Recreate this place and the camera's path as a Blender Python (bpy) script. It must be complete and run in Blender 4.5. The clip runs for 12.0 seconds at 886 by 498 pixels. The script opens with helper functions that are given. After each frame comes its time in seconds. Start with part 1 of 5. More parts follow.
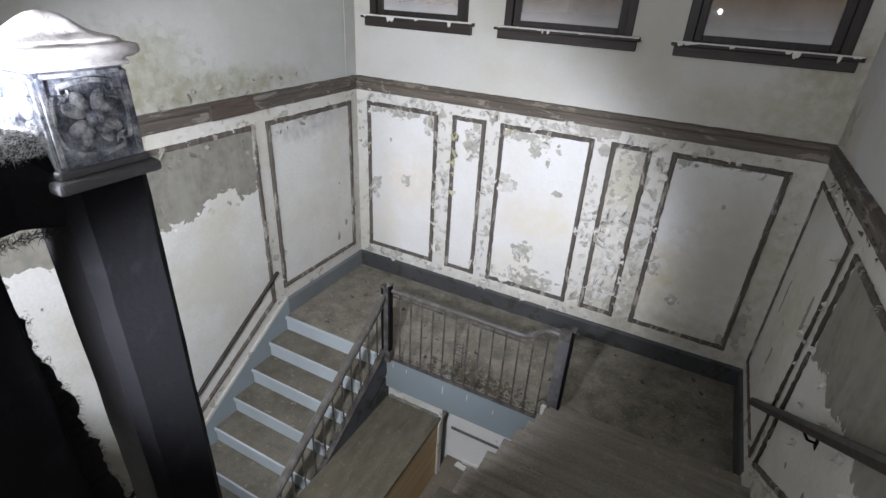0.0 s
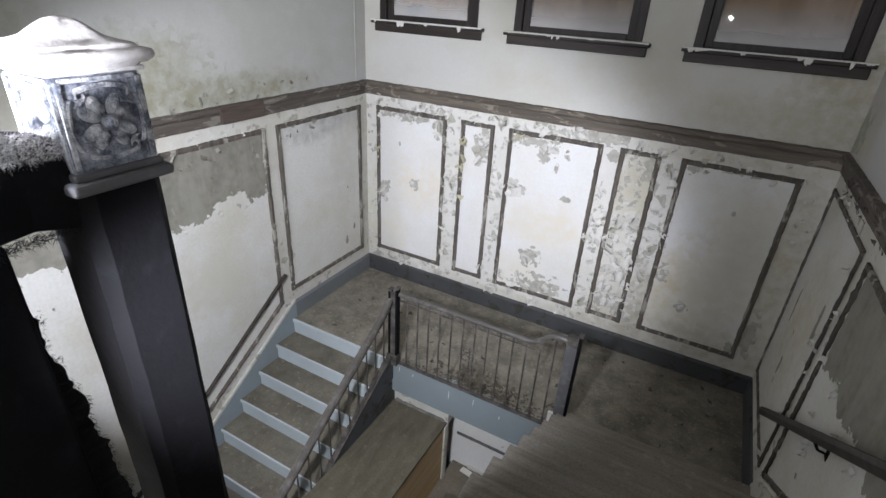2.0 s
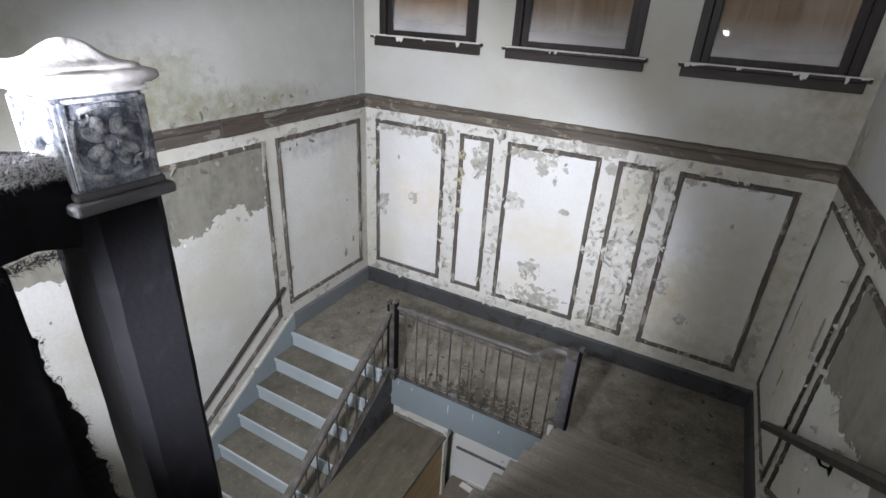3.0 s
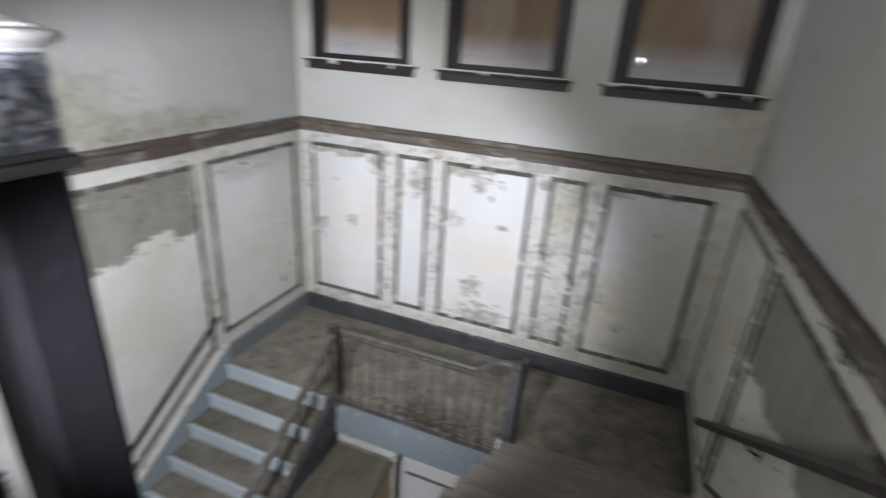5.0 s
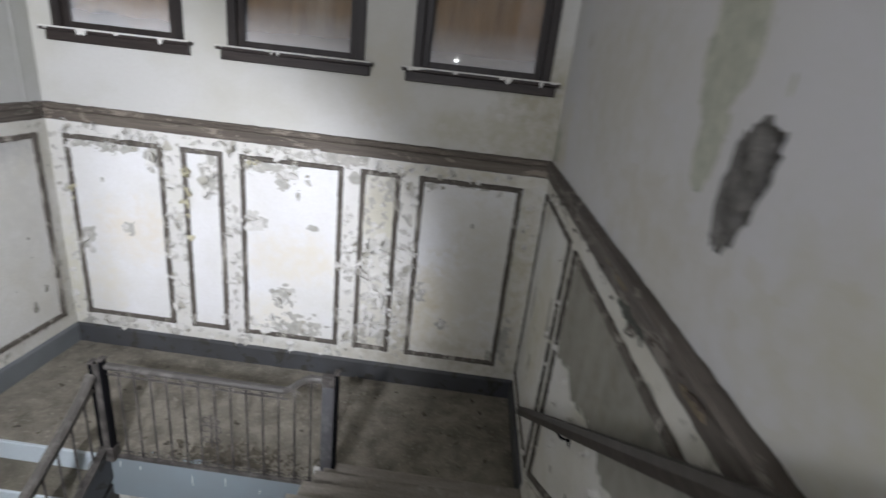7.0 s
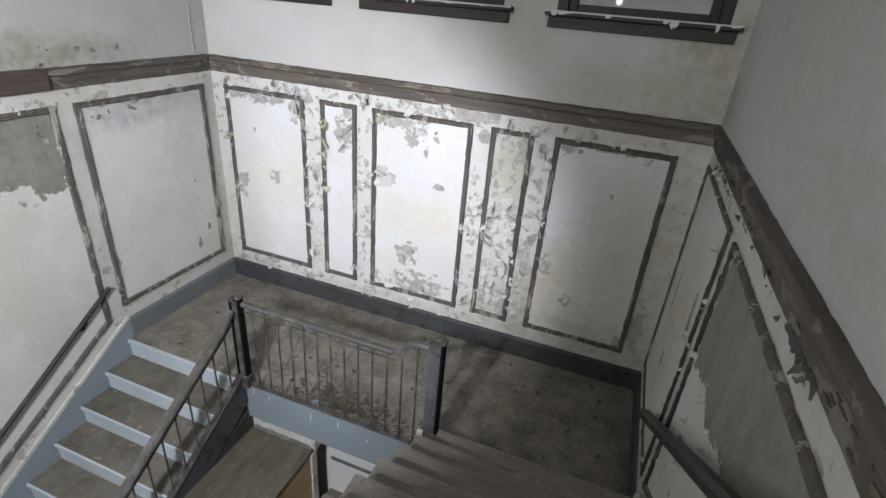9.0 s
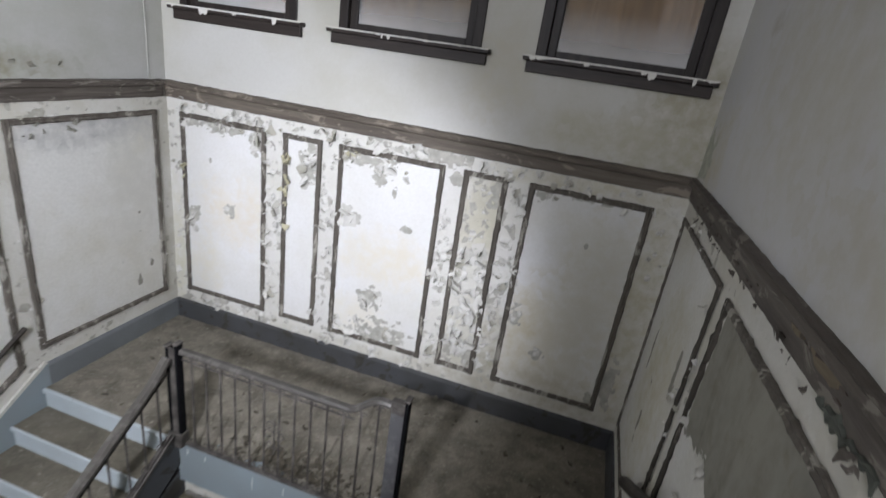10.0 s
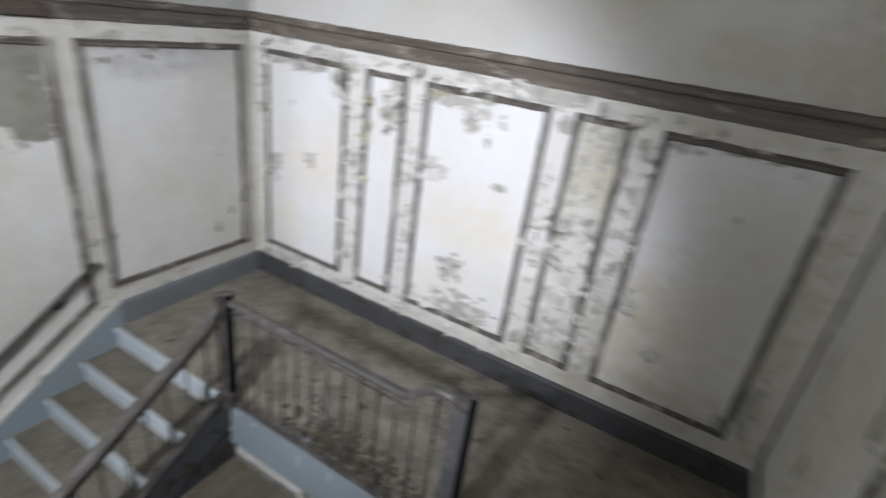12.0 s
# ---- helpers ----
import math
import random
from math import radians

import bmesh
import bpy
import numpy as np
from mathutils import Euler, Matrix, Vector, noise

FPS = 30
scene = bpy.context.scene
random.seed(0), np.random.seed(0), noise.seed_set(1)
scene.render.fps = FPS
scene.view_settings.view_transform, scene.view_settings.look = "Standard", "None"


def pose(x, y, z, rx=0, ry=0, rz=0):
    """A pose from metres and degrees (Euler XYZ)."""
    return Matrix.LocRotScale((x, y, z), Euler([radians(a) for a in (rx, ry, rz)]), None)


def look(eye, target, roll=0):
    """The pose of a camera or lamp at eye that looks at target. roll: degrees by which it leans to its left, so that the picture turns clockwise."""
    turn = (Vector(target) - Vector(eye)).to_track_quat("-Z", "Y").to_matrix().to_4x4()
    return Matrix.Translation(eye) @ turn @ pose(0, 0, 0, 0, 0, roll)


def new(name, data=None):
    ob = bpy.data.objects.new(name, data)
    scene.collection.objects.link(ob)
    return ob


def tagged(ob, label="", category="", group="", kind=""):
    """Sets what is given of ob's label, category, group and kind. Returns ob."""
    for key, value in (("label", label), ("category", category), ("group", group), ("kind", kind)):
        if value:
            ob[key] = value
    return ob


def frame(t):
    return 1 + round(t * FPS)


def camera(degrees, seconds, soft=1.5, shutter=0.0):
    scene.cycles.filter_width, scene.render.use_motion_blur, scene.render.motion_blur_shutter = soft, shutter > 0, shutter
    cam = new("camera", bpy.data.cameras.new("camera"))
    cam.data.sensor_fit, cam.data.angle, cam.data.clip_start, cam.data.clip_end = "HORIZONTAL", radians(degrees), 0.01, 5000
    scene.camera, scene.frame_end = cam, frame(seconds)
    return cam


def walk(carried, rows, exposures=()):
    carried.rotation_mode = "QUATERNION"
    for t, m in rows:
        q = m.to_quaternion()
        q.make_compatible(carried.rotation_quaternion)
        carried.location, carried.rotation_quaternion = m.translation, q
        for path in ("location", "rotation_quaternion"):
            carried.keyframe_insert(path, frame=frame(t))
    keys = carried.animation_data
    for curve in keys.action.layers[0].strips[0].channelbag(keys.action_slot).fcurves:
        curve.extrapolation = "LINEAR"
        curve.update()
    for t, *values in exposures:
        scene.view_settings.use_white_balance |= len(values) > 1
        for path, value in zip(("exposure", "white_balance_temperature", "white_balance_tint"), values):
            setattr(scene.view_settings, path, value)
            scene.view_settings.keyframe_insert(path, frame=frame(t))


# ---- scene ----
cam = camera(82.9, 12.0, shutter=0.8)
PATH = [
    (0, (0.146, -0.237, 3.547), (-0.646, 1.348, 2.62), 3.2),
    (0.5, (0.147, -0.237, 3.543), (-0.657, 1.34, 2.613), 3.0),
    (1, (0.151, -0.236, 3.546), (-0.67, 1.34, 2.629), 3.1),
    (1.5, (0.144, -0.236, 3.551), (-0.689, 1.337, 2.638), 3.1),
    (2, (0.146, -0.239, 3.549), (-0.677, 1.339, 2.635), 3.3),
    (2.5, (0.138, -0.237, 3.551), (-0.682, 1.354, 2.661), 2.9),
    (3, (0.138, -0.237, 3.556), (-0.692, 1.361, 2.685), 3.3),
    (3.2, (0.136, -0.235, 3.553), (-0.684, 1.379, 2.703), 3.5),
    (4.8, (0.164, -0.258, 3.478), (-0.633, 1.405, 2.704), 3.9),
    (5, (0.163, -0.255, 3.484), (-0.482, 1.477, 2.721), 3.9),
    (5.5, (0.235, -0.238, 3.482), (0.032, 1.587, 2.69), 2.7),
    (6, (0.409, -0.141, 3.479), (0.339, 1.692, 2.681), 3.5),
    (6.5, (0.482, -0.06, 3.375), (0.572, 1.795, 2.633), 4.4),
    (7, (0.42, 0.212, 3.268), (0.349, 2.091, 2.585), 6.5),
    (7.5, (0.351, 0.443, 3.275), (0.06, 2.243, 2.454), 5.7),
    (7.7, (0.371, 0.498, 3.273), (-0.002, 2.252, 2.386), 7.6),
    (9.3, (0.518, 0.596, 3.249), (-0.078, 2.283, 2.355), 4.4),
    (9.5, (0.488, 0.633, 3.205), (-0.052, 2.352, 2.337), 5.0),
    (10, (0.366, 0.778, 3.146), (-0.104, 2.585, 2.429), 8.5),
    (10.5, (0.382, 0.918, 3.042), (-0.038, 2.756, 2.372), 8.4),
    (11, (0.462, 1.115, 2.944), (0.096, 2.975, 2.305), 8.9),
    (11.5, (0.42, 1.265, 2.763), (0.017, 3.073, 2.008), 8.5),
    (12, (0.293, 1.454, 2.72), (-0.538, 3.074, 1.89), 8.2),
]
walk(cam, [(t, look(eye, target, roll)) for t, eye, target, roll in PATH],
     [(0.0, 0.02), (4.8, 0.0), (6.0, 0.03), (7.0, 0.14), (9.5, 0.13), (12.0, 0.08)])

# ---- light ----
YB, XL, XR = 4.87, -3.70, 1.15          # wall faces: window wall, two side walls
EDGE, RISE, RUN, STEPS = 3.34, 0.19, 0.292, 12
TOP = RISE * STEPS                       # upper floor level
LOW = -RISE * STEPS                      # lower floor level
FLOOR = -0.04                            # mid landing
YTOP = EDGE - RUN * (STEPS - 1)          # front edge of the upper floor
CEIL, YREAR = 5.6, -5.0

world = bpy.data.worlds.new("World")
scene.world = world
world.use_nodes = True
sky = world.node_tree.nodes.new("ShaderNodeTexSky")
sky.sky_type, sky.sun_disc = 'NISHITA', False
sky.sun_elevation, sky.sun_rotation = radians(40), radians(160)
world.node_tree.links.new(sky.outputs[0], world.node_tree.nodes["Background"].inputs[0])
world.node_tree.nodes["Background"].inputs[1].default_value = 0.1

LAMP = (-0.695, -0.52, 3.58)
AIM = (-3.6, 4.87, -0.4)
SMALL = (-0.12, -0.52, 3.38)


def lamp(name, kind, matrix, power, colour, **settings):
    data = bpy.data.lights.new(name, kind)
    data.energy, data.color = power, colour
    if kind == 'SPOT':
        data.spot_size, data.spot_blend, data.shadow_soft_size = settings["cone"], settings["blend"], settings["soft"]
    if kind == 'AREA':
        data.shape, data.size, data.size_y = 'RECTANGLE', settings["wide"], settings["high"]
    ob = new(name, data)
    ob.matrix_world = matrix
    return ob


COOL = (0.875, 0.898, 1.0)
lamp("work_light_beam", 'SPOT', look(LAMP, AIM), 920, COOL, cone=radians(80), blend=0.45, soft=0.11)
lamp("small_light_beam", 'SPOT', look(SMALL, (-1.75, YB, 1.0)), 345, COOL, cone=radians(43), blend=0.8, soft=0.02)
# Added fill that brightens the newel's cap and box from the small lamp's place.
lamp("newel_cap_fill", 'SPOT', look(SMALL, (-0.57, 0.10, 3.525)), 125, COOL, cone=radians(18), blend=0.6, soft=0.02)
# Added soft fill for the whole hall, set in an invented rear opening.
lamp("rear_fill", 'AREA', look((-1.65, YREAR + 0.05, 4.55), (-1.65, 3, 2.4)), 210, COOL, wide=0.8, high=1.5)


# ---- materials ----
class Net:
    """A node material in short form."""

    def __init__(self, name):
        self.mat = bpy.data.materials.new(name)
        self.mat.use_nodes = True
        self.tree = self.mat.node_tree
        self.tree.nodes.clear()
        self.out = self.tree.nodes.new("ShaderNodeOutputMaterial")
        self.coord = self.tree.nodes.new("ShaderNodeNewGeometry").outputs["Position"]

    def node(self, kind, **values):
        n = self.tree.nodes.new(kind)
        for key, value in values.items():
            self.feed(n.inputs[key], value)
        return n

    def feed(self, socket, value):
        if isinstance(value, bpy.types.NodeSocket):
            self.tree.links.new(value, socket)
        else:
            socket.default_value = (*value, 1) if isinstance(value, tuple) and len(value) == 3 and len(socket.default_value) == 4 else value

    def noise(self, scale, detail=4.0, rough=0.55, warp=0.0, stretch=None):
        v = self.coord
        if stretch:
            m = self.tree.nodes.new("ShaderNodeMapping")
            m.inputs["Scale"].default_value = stretch
            self.tree.links.new(v, m.inputs["Vector"])
            v = m.outputs[0]
        n = self.node("ShaderNodeTexNoise", Vector=v, Scale=scale, Detail=detail, Roughness=rough, Distortion=warp)
        return n.outputs[0]

    def ramp(self, value, low, high, a=0.0, b=1.0):
        n = self.node("ShaderNodeMapRange", Value=value)
        n.inputs[1].default_value, n.inputs[2].default_value, n.inputs[3].default_value, n.inputs[4].default_value = low, high, a, b
        return n.outputs[0]

    def calc(self, op, a, b=0.0):
        n = self.tree.nodes.new("ShaderNodeMath")
        n.operation = op
        self.feed(n.inputs[0], a)
        self.feed(n.inputs[1], b)
        return n.outputs[0]

    def mix(self, f, a, b):
        n = self.tree.nodes.new("ShaderNodeMix")
        n.data_type = 'RGBA'
        self.feed(n.inputs[0], f)
        self.feed(n.inputs[6], a)
        self.feed(n.inputs[7], b)
        return n.outputs[2]

    def axes(self):
        n = self.node("ShaderNodeSeparateXYZ", Vector=self.coord)
        return n.outputs[0], n.outputs[1], n.outputs[2]

    def blob(self, centre, size, ragged=0.35, scale=15.0, soft=0.03):
        """A ragged patch round a place on a wall, with half sizes on each axis."""
        off = self.node("ShaderNodeVectorMath", Vector=self.coord)
        off.operation = 'SUBTRACT'
        off.inputs[1].default_value = centre
        div = self.tree.nodes.new("ShaderNodeVectorMath")
        div.operation = 'DIVIDE'
        self.tree.links.new(off.outputs[0], div.inputs[0])
        div.inputs[1].default_value = size
        length = self.tree.nodes.new("ShaderNodeVectorMath")
        length.operation = 'LENGTH'
        self.tree.links.new(div.outputs[0], length.inputs[0])
        chip = self.cells(15.0)[0]
        wob = self.calc('ADD', length.outputs["Value"], self.calc('ADD', self.ramp(chip, 0, 1, -ragged, ragged), self.ramp(self.noise(scale, 4, 0.6), 0.3, 0.7, -ragged * 0.5, ragged * 0.5)))
        return self.ramp(wob, 1.0 + soft, 1.0 - soft)

    def cells(self, scale):
        """Angular chips: two random values for each."""
        wob = self.node("ShaderNodeTexNoise", Vector=self.coord, Scale=scale * 1.5, Detail=3.0)
        add = self.node("ShaderNodeVectorMath")
        add.operation = 'MULTIPLY_ADD'
        self.tree.links.new(wob.outputs["Color"], add.inputs[0])
        add.inputs[1].default_value = (0.05, 0.05, 0.05)
        self.tree.links.new(self.coord, add.inputs[2])
        v = self.node("ShaderNodeTexVoronoi", Vector=add.outputs[0], Scale=scale, Randomness=1.0)
        c = self.node("ShaderNodeSeparateColor", Color=v.outputs["Color"])
        return c.outputs[0], c.outputs[1], v.outputs["Distance"]

    def done(self, colour, rough=0.8, bump=None, depth=0.2, dist=0.01, metal=0.0, coat=0.0, gloss=0.3):
        b = self.node("ShaderNodeBsdfPrincipled", **{"Base Color": colour, "Roughness": rough, "Metallic": metal, "Coat Weight": coat})
        b.inputs["Specular IOR Level"].default_value = gloss
        if bump is not None:
            n = self.node("ShaderNodeBump", Height=bump, Strength=depth, Distance=dist)
            self.tree.links.new(n.outputs[0], b.inputs["Normal"])
        self.tree.links.new(b.outputs[0], self.out.inputs[0])
        return self.mat


def paint(name, light, worn, stain, peel=0.62, scale=5.0, depth=0.35, rough=0.7, patches=(), chips=0.0, stains=(), until=None, mottle=0.72, stripped=None):
    """Old wall paint: stains, grain and lost patches of the coat; chips: how thickly it comes off in angular flakes."""
    n = Net(name)
    base = n.mix(n.ramp(n.noise(1.3, 5, 0.6), 0.42, 0.72), light, stain)
    base = n.mix(n.ramp(n.noise(40, 3), 0.35, 0.75, 0, 0.16), base, worn)
    for centre, size, tint in stains:
        base = n.mix(n.calc('MULTIPLY', n.blob(centre, size, 0.25, 6.0, 0.45), n.ramp(n.noise(9, 6, 0.65), 0.3, 0.62, 0.15, 0.95)), base, tint)
    lost = n.ramp(n.noise(scale, 8, 0.62, 0.4), peel, peel + 0.012)
    height = n.calc('ADD', n.calc('MULTIPLY', n.noise(90, 3), 0.08), n.calc('MULTIPLY', n.noise(7, 4), 0.3))
    if chips:
        r, g, d = n.cells(11.0)
        r2, g2, d2 = n.cells(24.0)
        where = n.ramp(n.noise(4.0, 3), 0.35, 0.65, -0.22, 0.22)
        if until is not None:
            where = n.calc('ADD', where, n.ramp(n.axes()[0], until - 0.1, until + 0.2, 0.0, -0.6))
        big = n.ramp(n.calc('ADD', r, where), 1.0 - chips, 1.0 - chips + 0.02)
        small = n.ramp(n.calc('ADD', r2, where), 1.12 - chips, 1.14 - chips)
        lost = n.calc('MAXIMUM', lost, n.calc('MAXIMUM', big, small))
        base = n.mix(n.ramp(g, 0.55, 1.0, 0.0, 0.5), base, stain)
        height = n.calc('ADD', height, n.calc('ADD', n.calc('MULTIPLY', d, g), n.calc('MULTIPLY', d2, 0.5)))
    if stripped:
        level, near = stripped
        y, z = n.axes()[1:]
        wave = n.calc('ADD', n.ramp(n.noise(2.4, 3, 0.5), 0.3, 0.7, -0.13, 0.13), n.calc('ADD', n.ramp(n.cells(9.0)[0], 0, 1, -0.035, 0.035), n.ramp(n.noise(30, 4), 0.3, 0.7, -0.02, 0.02)))
        off = n.ramp(n.calc('ADD', z, wave), level, level + 0.004)
        off = n.calc('MULTIPLY', off, n.ramp(y, near, near - 0.01))
        lost = n.calc('MAXIMUM', lost, off)
    for centre, size, ragged in patches:
        lost = n.calc('MAXIMUM', lost, n.blob(centre, size, ragged))
    under = n.mix(n.ramp(n.noise(14, 5), 0.35, 0.65), worn, tuple(c * mottle for c in worn))
    if stripped:
        under = n.mix(n.ramp(n.noise(2.2, 6, 0.6, 0.5, (1.0, 1.5, 0.45)), 0.40, 0.62, 0, 0.75), under, tuple(c * 1.28 for c in worn))
        under = n.mix(n.ramp(n.noise(6.0, 5, 0.65), 0.56, 0.66, 0, 0.5), under, (0.20, 0.18, 0.14))
    colour = n.mix(lost, base, under)
    height = n.calc('ADD', n.calc('MULTIPLY', lost, -0.6), height)
    return n.done(colour, rough, height, depth, 0.012)


WHITE, BARE, YELLOW = (0.72, 0.71, 0.68), (0.40, 0.385, 0.335), (0.62, 0.59, 0.48)
wall_paint = paint("upper_wall_paint", (0.56, 0.555, 0.525), (0.42, 0.41, 0.36), (0.49, 0.48, 0.42), 0.72, 3.0, 0.2, 0.75, (), 0.0,
                   # First tint: olive stain, deepened to carry the right end's dimmer light.
                   [((1.0, YB, 2.9), (0.36, 0.3, 0.5), (0.36, 0.335, 0.25)), ((0.5, YB, 2.72), (0.5, 0.3, 0.16), (0.44, 0.42, 0.33)), ((-0.45, YB, 3.05), (0.25, 0.3, 0.3), (0.50, 0.48, 0.40))])
right_paint = paint("plain_wall_paint", (0.55, 0.545, 0.553), (0.46, 0.47, 0.385), (0.55, 0.54, 0.51), 0.75, 2.5, 0.3, 0.6,
                    [((XR, 1.87, 3.15), (0.3, 0.10, 0.17), 0.14), ((XR, 1.90, 3.29), (0.3, 0.13, 0.13), 0.14), ((XR, 1.885, 3.44), (0.3, 0.18, 0.21), 0.12), ((XR, 1.91, 3.78), (0.3, 0.19, 0.3), 0.12), ((XR, 4.75, 2.72), (0.3, 0.16, 0.2), 0.4), ((XR, 1.52, 3.315), (0.2, 0.014, 0.04), 0.3), ((XR, 1.105, 3.337), (0.2, 0.013, 0.014), 0.3), ((XR, 0.92, 3.40), (0.2, 0.006, 0.012), 0.3)], 0.0,
                    [((XR, 4.55, 2.75), (0.3, 0.25, 0.3), (0.50, 0.47, 0.38)), ((XR, 3.2, 3.3), (0.3, 0.8, 0.5), (0.49, 0.475, 0.42)), ((XR, 0.9, 2.8), (0.3, 0.5, 0.25), (0.48, 0.465, 0.38)), ((XR, 2.2, 2.75), (0.3, 0.6, 0.2), (0.48, 0.46, 0.40)), ((XR, 4.1, 3.55), (0.3, 0.10, 0.06), (0.42, 0.40, 0.36))])
MOSS = (0.27, 0.262, 0.19)
left_paint = paint("stained_wall_paint", (0.47, 0.47, 0.45), (0.34, 0.34, 0.27), (0.38, 0.38, 0.33), 0.70, 2.2, 0.25, 0.75, (), 0.0,
                   [((XL, 2.0, 2.85), (0.3, 0.6, 0.3), MOSS), ((XL, 2.9, 2.66), (0.3, 0.9, 0.14), MOSS), ((XL, 0.9, 3.0), (0.3, 0.6, 0.5), (0.36, 0.35, 0.29)), ((XL, 3.6, 3.4), (0.3, 0.5, 0.5), (0.42, 0.42, 0.38))])
stile_paint = paint("flaking_stile_paint", WHITE, (0.50, 0.485, 0.435), (0.64, 0.63, 0.57), 0.70, 8.0, 0.8, 0.7, [((-0.9, YB, 2.33), (0.4, 0.3, 0.05), 0.6), ((0.98, YB, 0.6), (0.05, 0.3, 0.3), 0.4)], 0.09, [((1.02, YB, 1.2), (0.14, 0.3, 1.3), (0.52, 0.49, 0.37)), ((-0.13, YB, 0.55), (0.12, 0.3, 0.55), (0.42, 0.395, 0.31)), ((0.2, YB, 0.27), (1.0, 0.3, 0.09), (0.46, 0.43, 0.35)), ((-1.6, YB, 0.22), (1.4, 0.3, 0.05), (0.54, 0.52, 0.45)), ((0.4, YB, 2.33), (0.8, 0.3, 0.07), (0.54, 0.51, 0.40)), ((-3.65, YB, 0.7), (0.1, 0.3, 0.8), (0.62, 0.60, 0.48))], 0.1)
cream_paint = paint("cream_stile_paint", (0.64, 0.63, 0.585), (0.46, 0.445, 0.385), (0.53, 0.51, 0.435), 0.68, 5.0, 0.4, 0.7, (), 0.03)
panel_paint = paint("panel_paint", (0.765, 0.765, 0.76), (0.48, 0.47, 0.42), (0.70, 0.69, 0.64), 0.73, 6.0, 0.3, 0.6,
                    [((-2.96, YB, 1.37), (0.05, 0.3, 0.09), 0.4), ((-3.42, YB, 1.24), (0.06, 0.3, 0.13), 0.6), ((-3.1, YB, 2.19), (0.4, 0.3, 0.05), 0.7), ((-2.67, YB, 2.12), (0.08, 0.3, 0.09), 0.6),
                     ((-3.2, YB, 1.85), (0.015, 0.3, 0.025), 0.3), ((-2.09, YB, 2.05), (0.09, 0.3, 0.17), 0.6), ((-1.5, YB, 2.18), (0.24, 0.3, 0.06), 0.7), ((-1.37, YB, 2.08), (0.08, 0.3, 0.07), 0.8),
                     ((-1.217, YB, 1.927), (0.022, 0.3, 0.05), 0.4), ((-1.64, YB, 1.61), (0.10, 0.3, 0.06), 0.7), ((-1.06, YB, 1.614), (0.05, 0.3, 0.03), 0.5), ((-1.38, YB, 0.83), (0.09, 0.3, 0.10), 0.7),
                     ((-1.25, YB, 0.47), (0.30, 0.3, 0.09), 0.6), ((-1.2, YB, 0.62), (0.13, 0.3, 0.04), 0.7), ((0.05, YB, 2.2), (0.07, 0.3, 0.05), 0.6), ((0.43, YB, 2.23), (0.16, 0.3, 0.02), 0.6),
                     ((0.502, YB, 1.848), (0.016, 0.3, 0.022), 0.3), ((0.06, YB, 1.06), (0.05, 0.3, 0.09), 0.6), ((0.321, YB, 0.745), (0.06, 0.3, 0.045), 0.8), ((0.87, YB, 0.43), (0.05, 0.3, 0.06), 0.6)], 0.0,
                    # Last three: the right panel's yellow staining, with its light's falloff mixed in.
                    [((-2.9, YB, 1.35), (0.4, 0.3, 0.3), (0.72, 0.67, 0.57)), ((-3.3, YB, 0.7), (0.2, 0.3, 0.3), (0.72, 0.69, 0.60)), ((-1.2, YB, 1.25), (0.5, 0.3, 0.25), (0.72, 0.68, 0.58)), ((-1.5, YB, 0.6), (0.3, 0.3, 0.2), (0.72, 0.69, 0.60)), ((0.25, YB, 0.85), (0.42, 0.3, 0.5), (0.60, 0.55, 0.42)), ((0.65, YB, 1.3), (0.35, 0.3, 0.9), (0.66, 0.64, 0.57)), ((0.5, YB, 0.45), (0.5, 0.3, 0.12), (0.54, 0.51, 0.42))])
flaking_panel = paint("flaking_panel_paint", (0.68, 0.67, 0.63), (0.49, 0.475, 0.42), (0.58, 0.56, 0.46), 0.68, 9.0, 0.9, 0.75, (), 0.20,
                      [((-0.33, YB, 1.95), (0.14, 0.3, 0.3), (0.50, 0.475, 0.34)), ((-0.4, YB, 1.9), (0.3, 0.3, 0.35), (0.56, 0.54, 0.45))])
bare_panel = paint("bare_plaster_panel", (0.70, 0.695, 0.665), (0.25, 0.24, 0.205), (0.58, 0.56, 0.48), 0.71, 4.0, 0.55, 0.75,
                   [((XR, 3.68, 1.58), (0.3, 0.035, 0.15), 0.25), ((XR, 4.15, 0.87), (0.3, 0.025, 0.10), 0.4), ((XR, 4.45, 1.35), (0.3, 0.02, 0.2), 0.5), ((XR, 2.35, 1.15), (0.3, 0.03, 0.03), 0.5),
                    ((XR, 2.75, 0.98), (0.3, 0.02, 0.02), 0.5), ((XL, 4.55, 0.72), (0.3, 0.025, 0.045), 0.5), ((XL, 4.4, 0.6), (0.3, 0.022, 0.06), 0.5), ((XL, 4.45, 1.3), (0.3, 0.02, 0.025), 0.5)], 0.0,
                   [((XL, 4.05, 2.18), (0.3, 0.6, 0.16), (0.42, 0.42, 0.41)), ((XL, 4.4, 1.5), (0.3, 0.3, 0.5), (0.58, 0.57, 0.53)), ((XR, 4.1, 1.2), (0.3, 0.4, 0.6), (0.56, 0.53, 0.42)), ((XL, 2.3, 0.9), (0.3, 0.5, 0.3), (0.60, 0.58, 0.50))], None, 0.74, (1.62, 3.22))


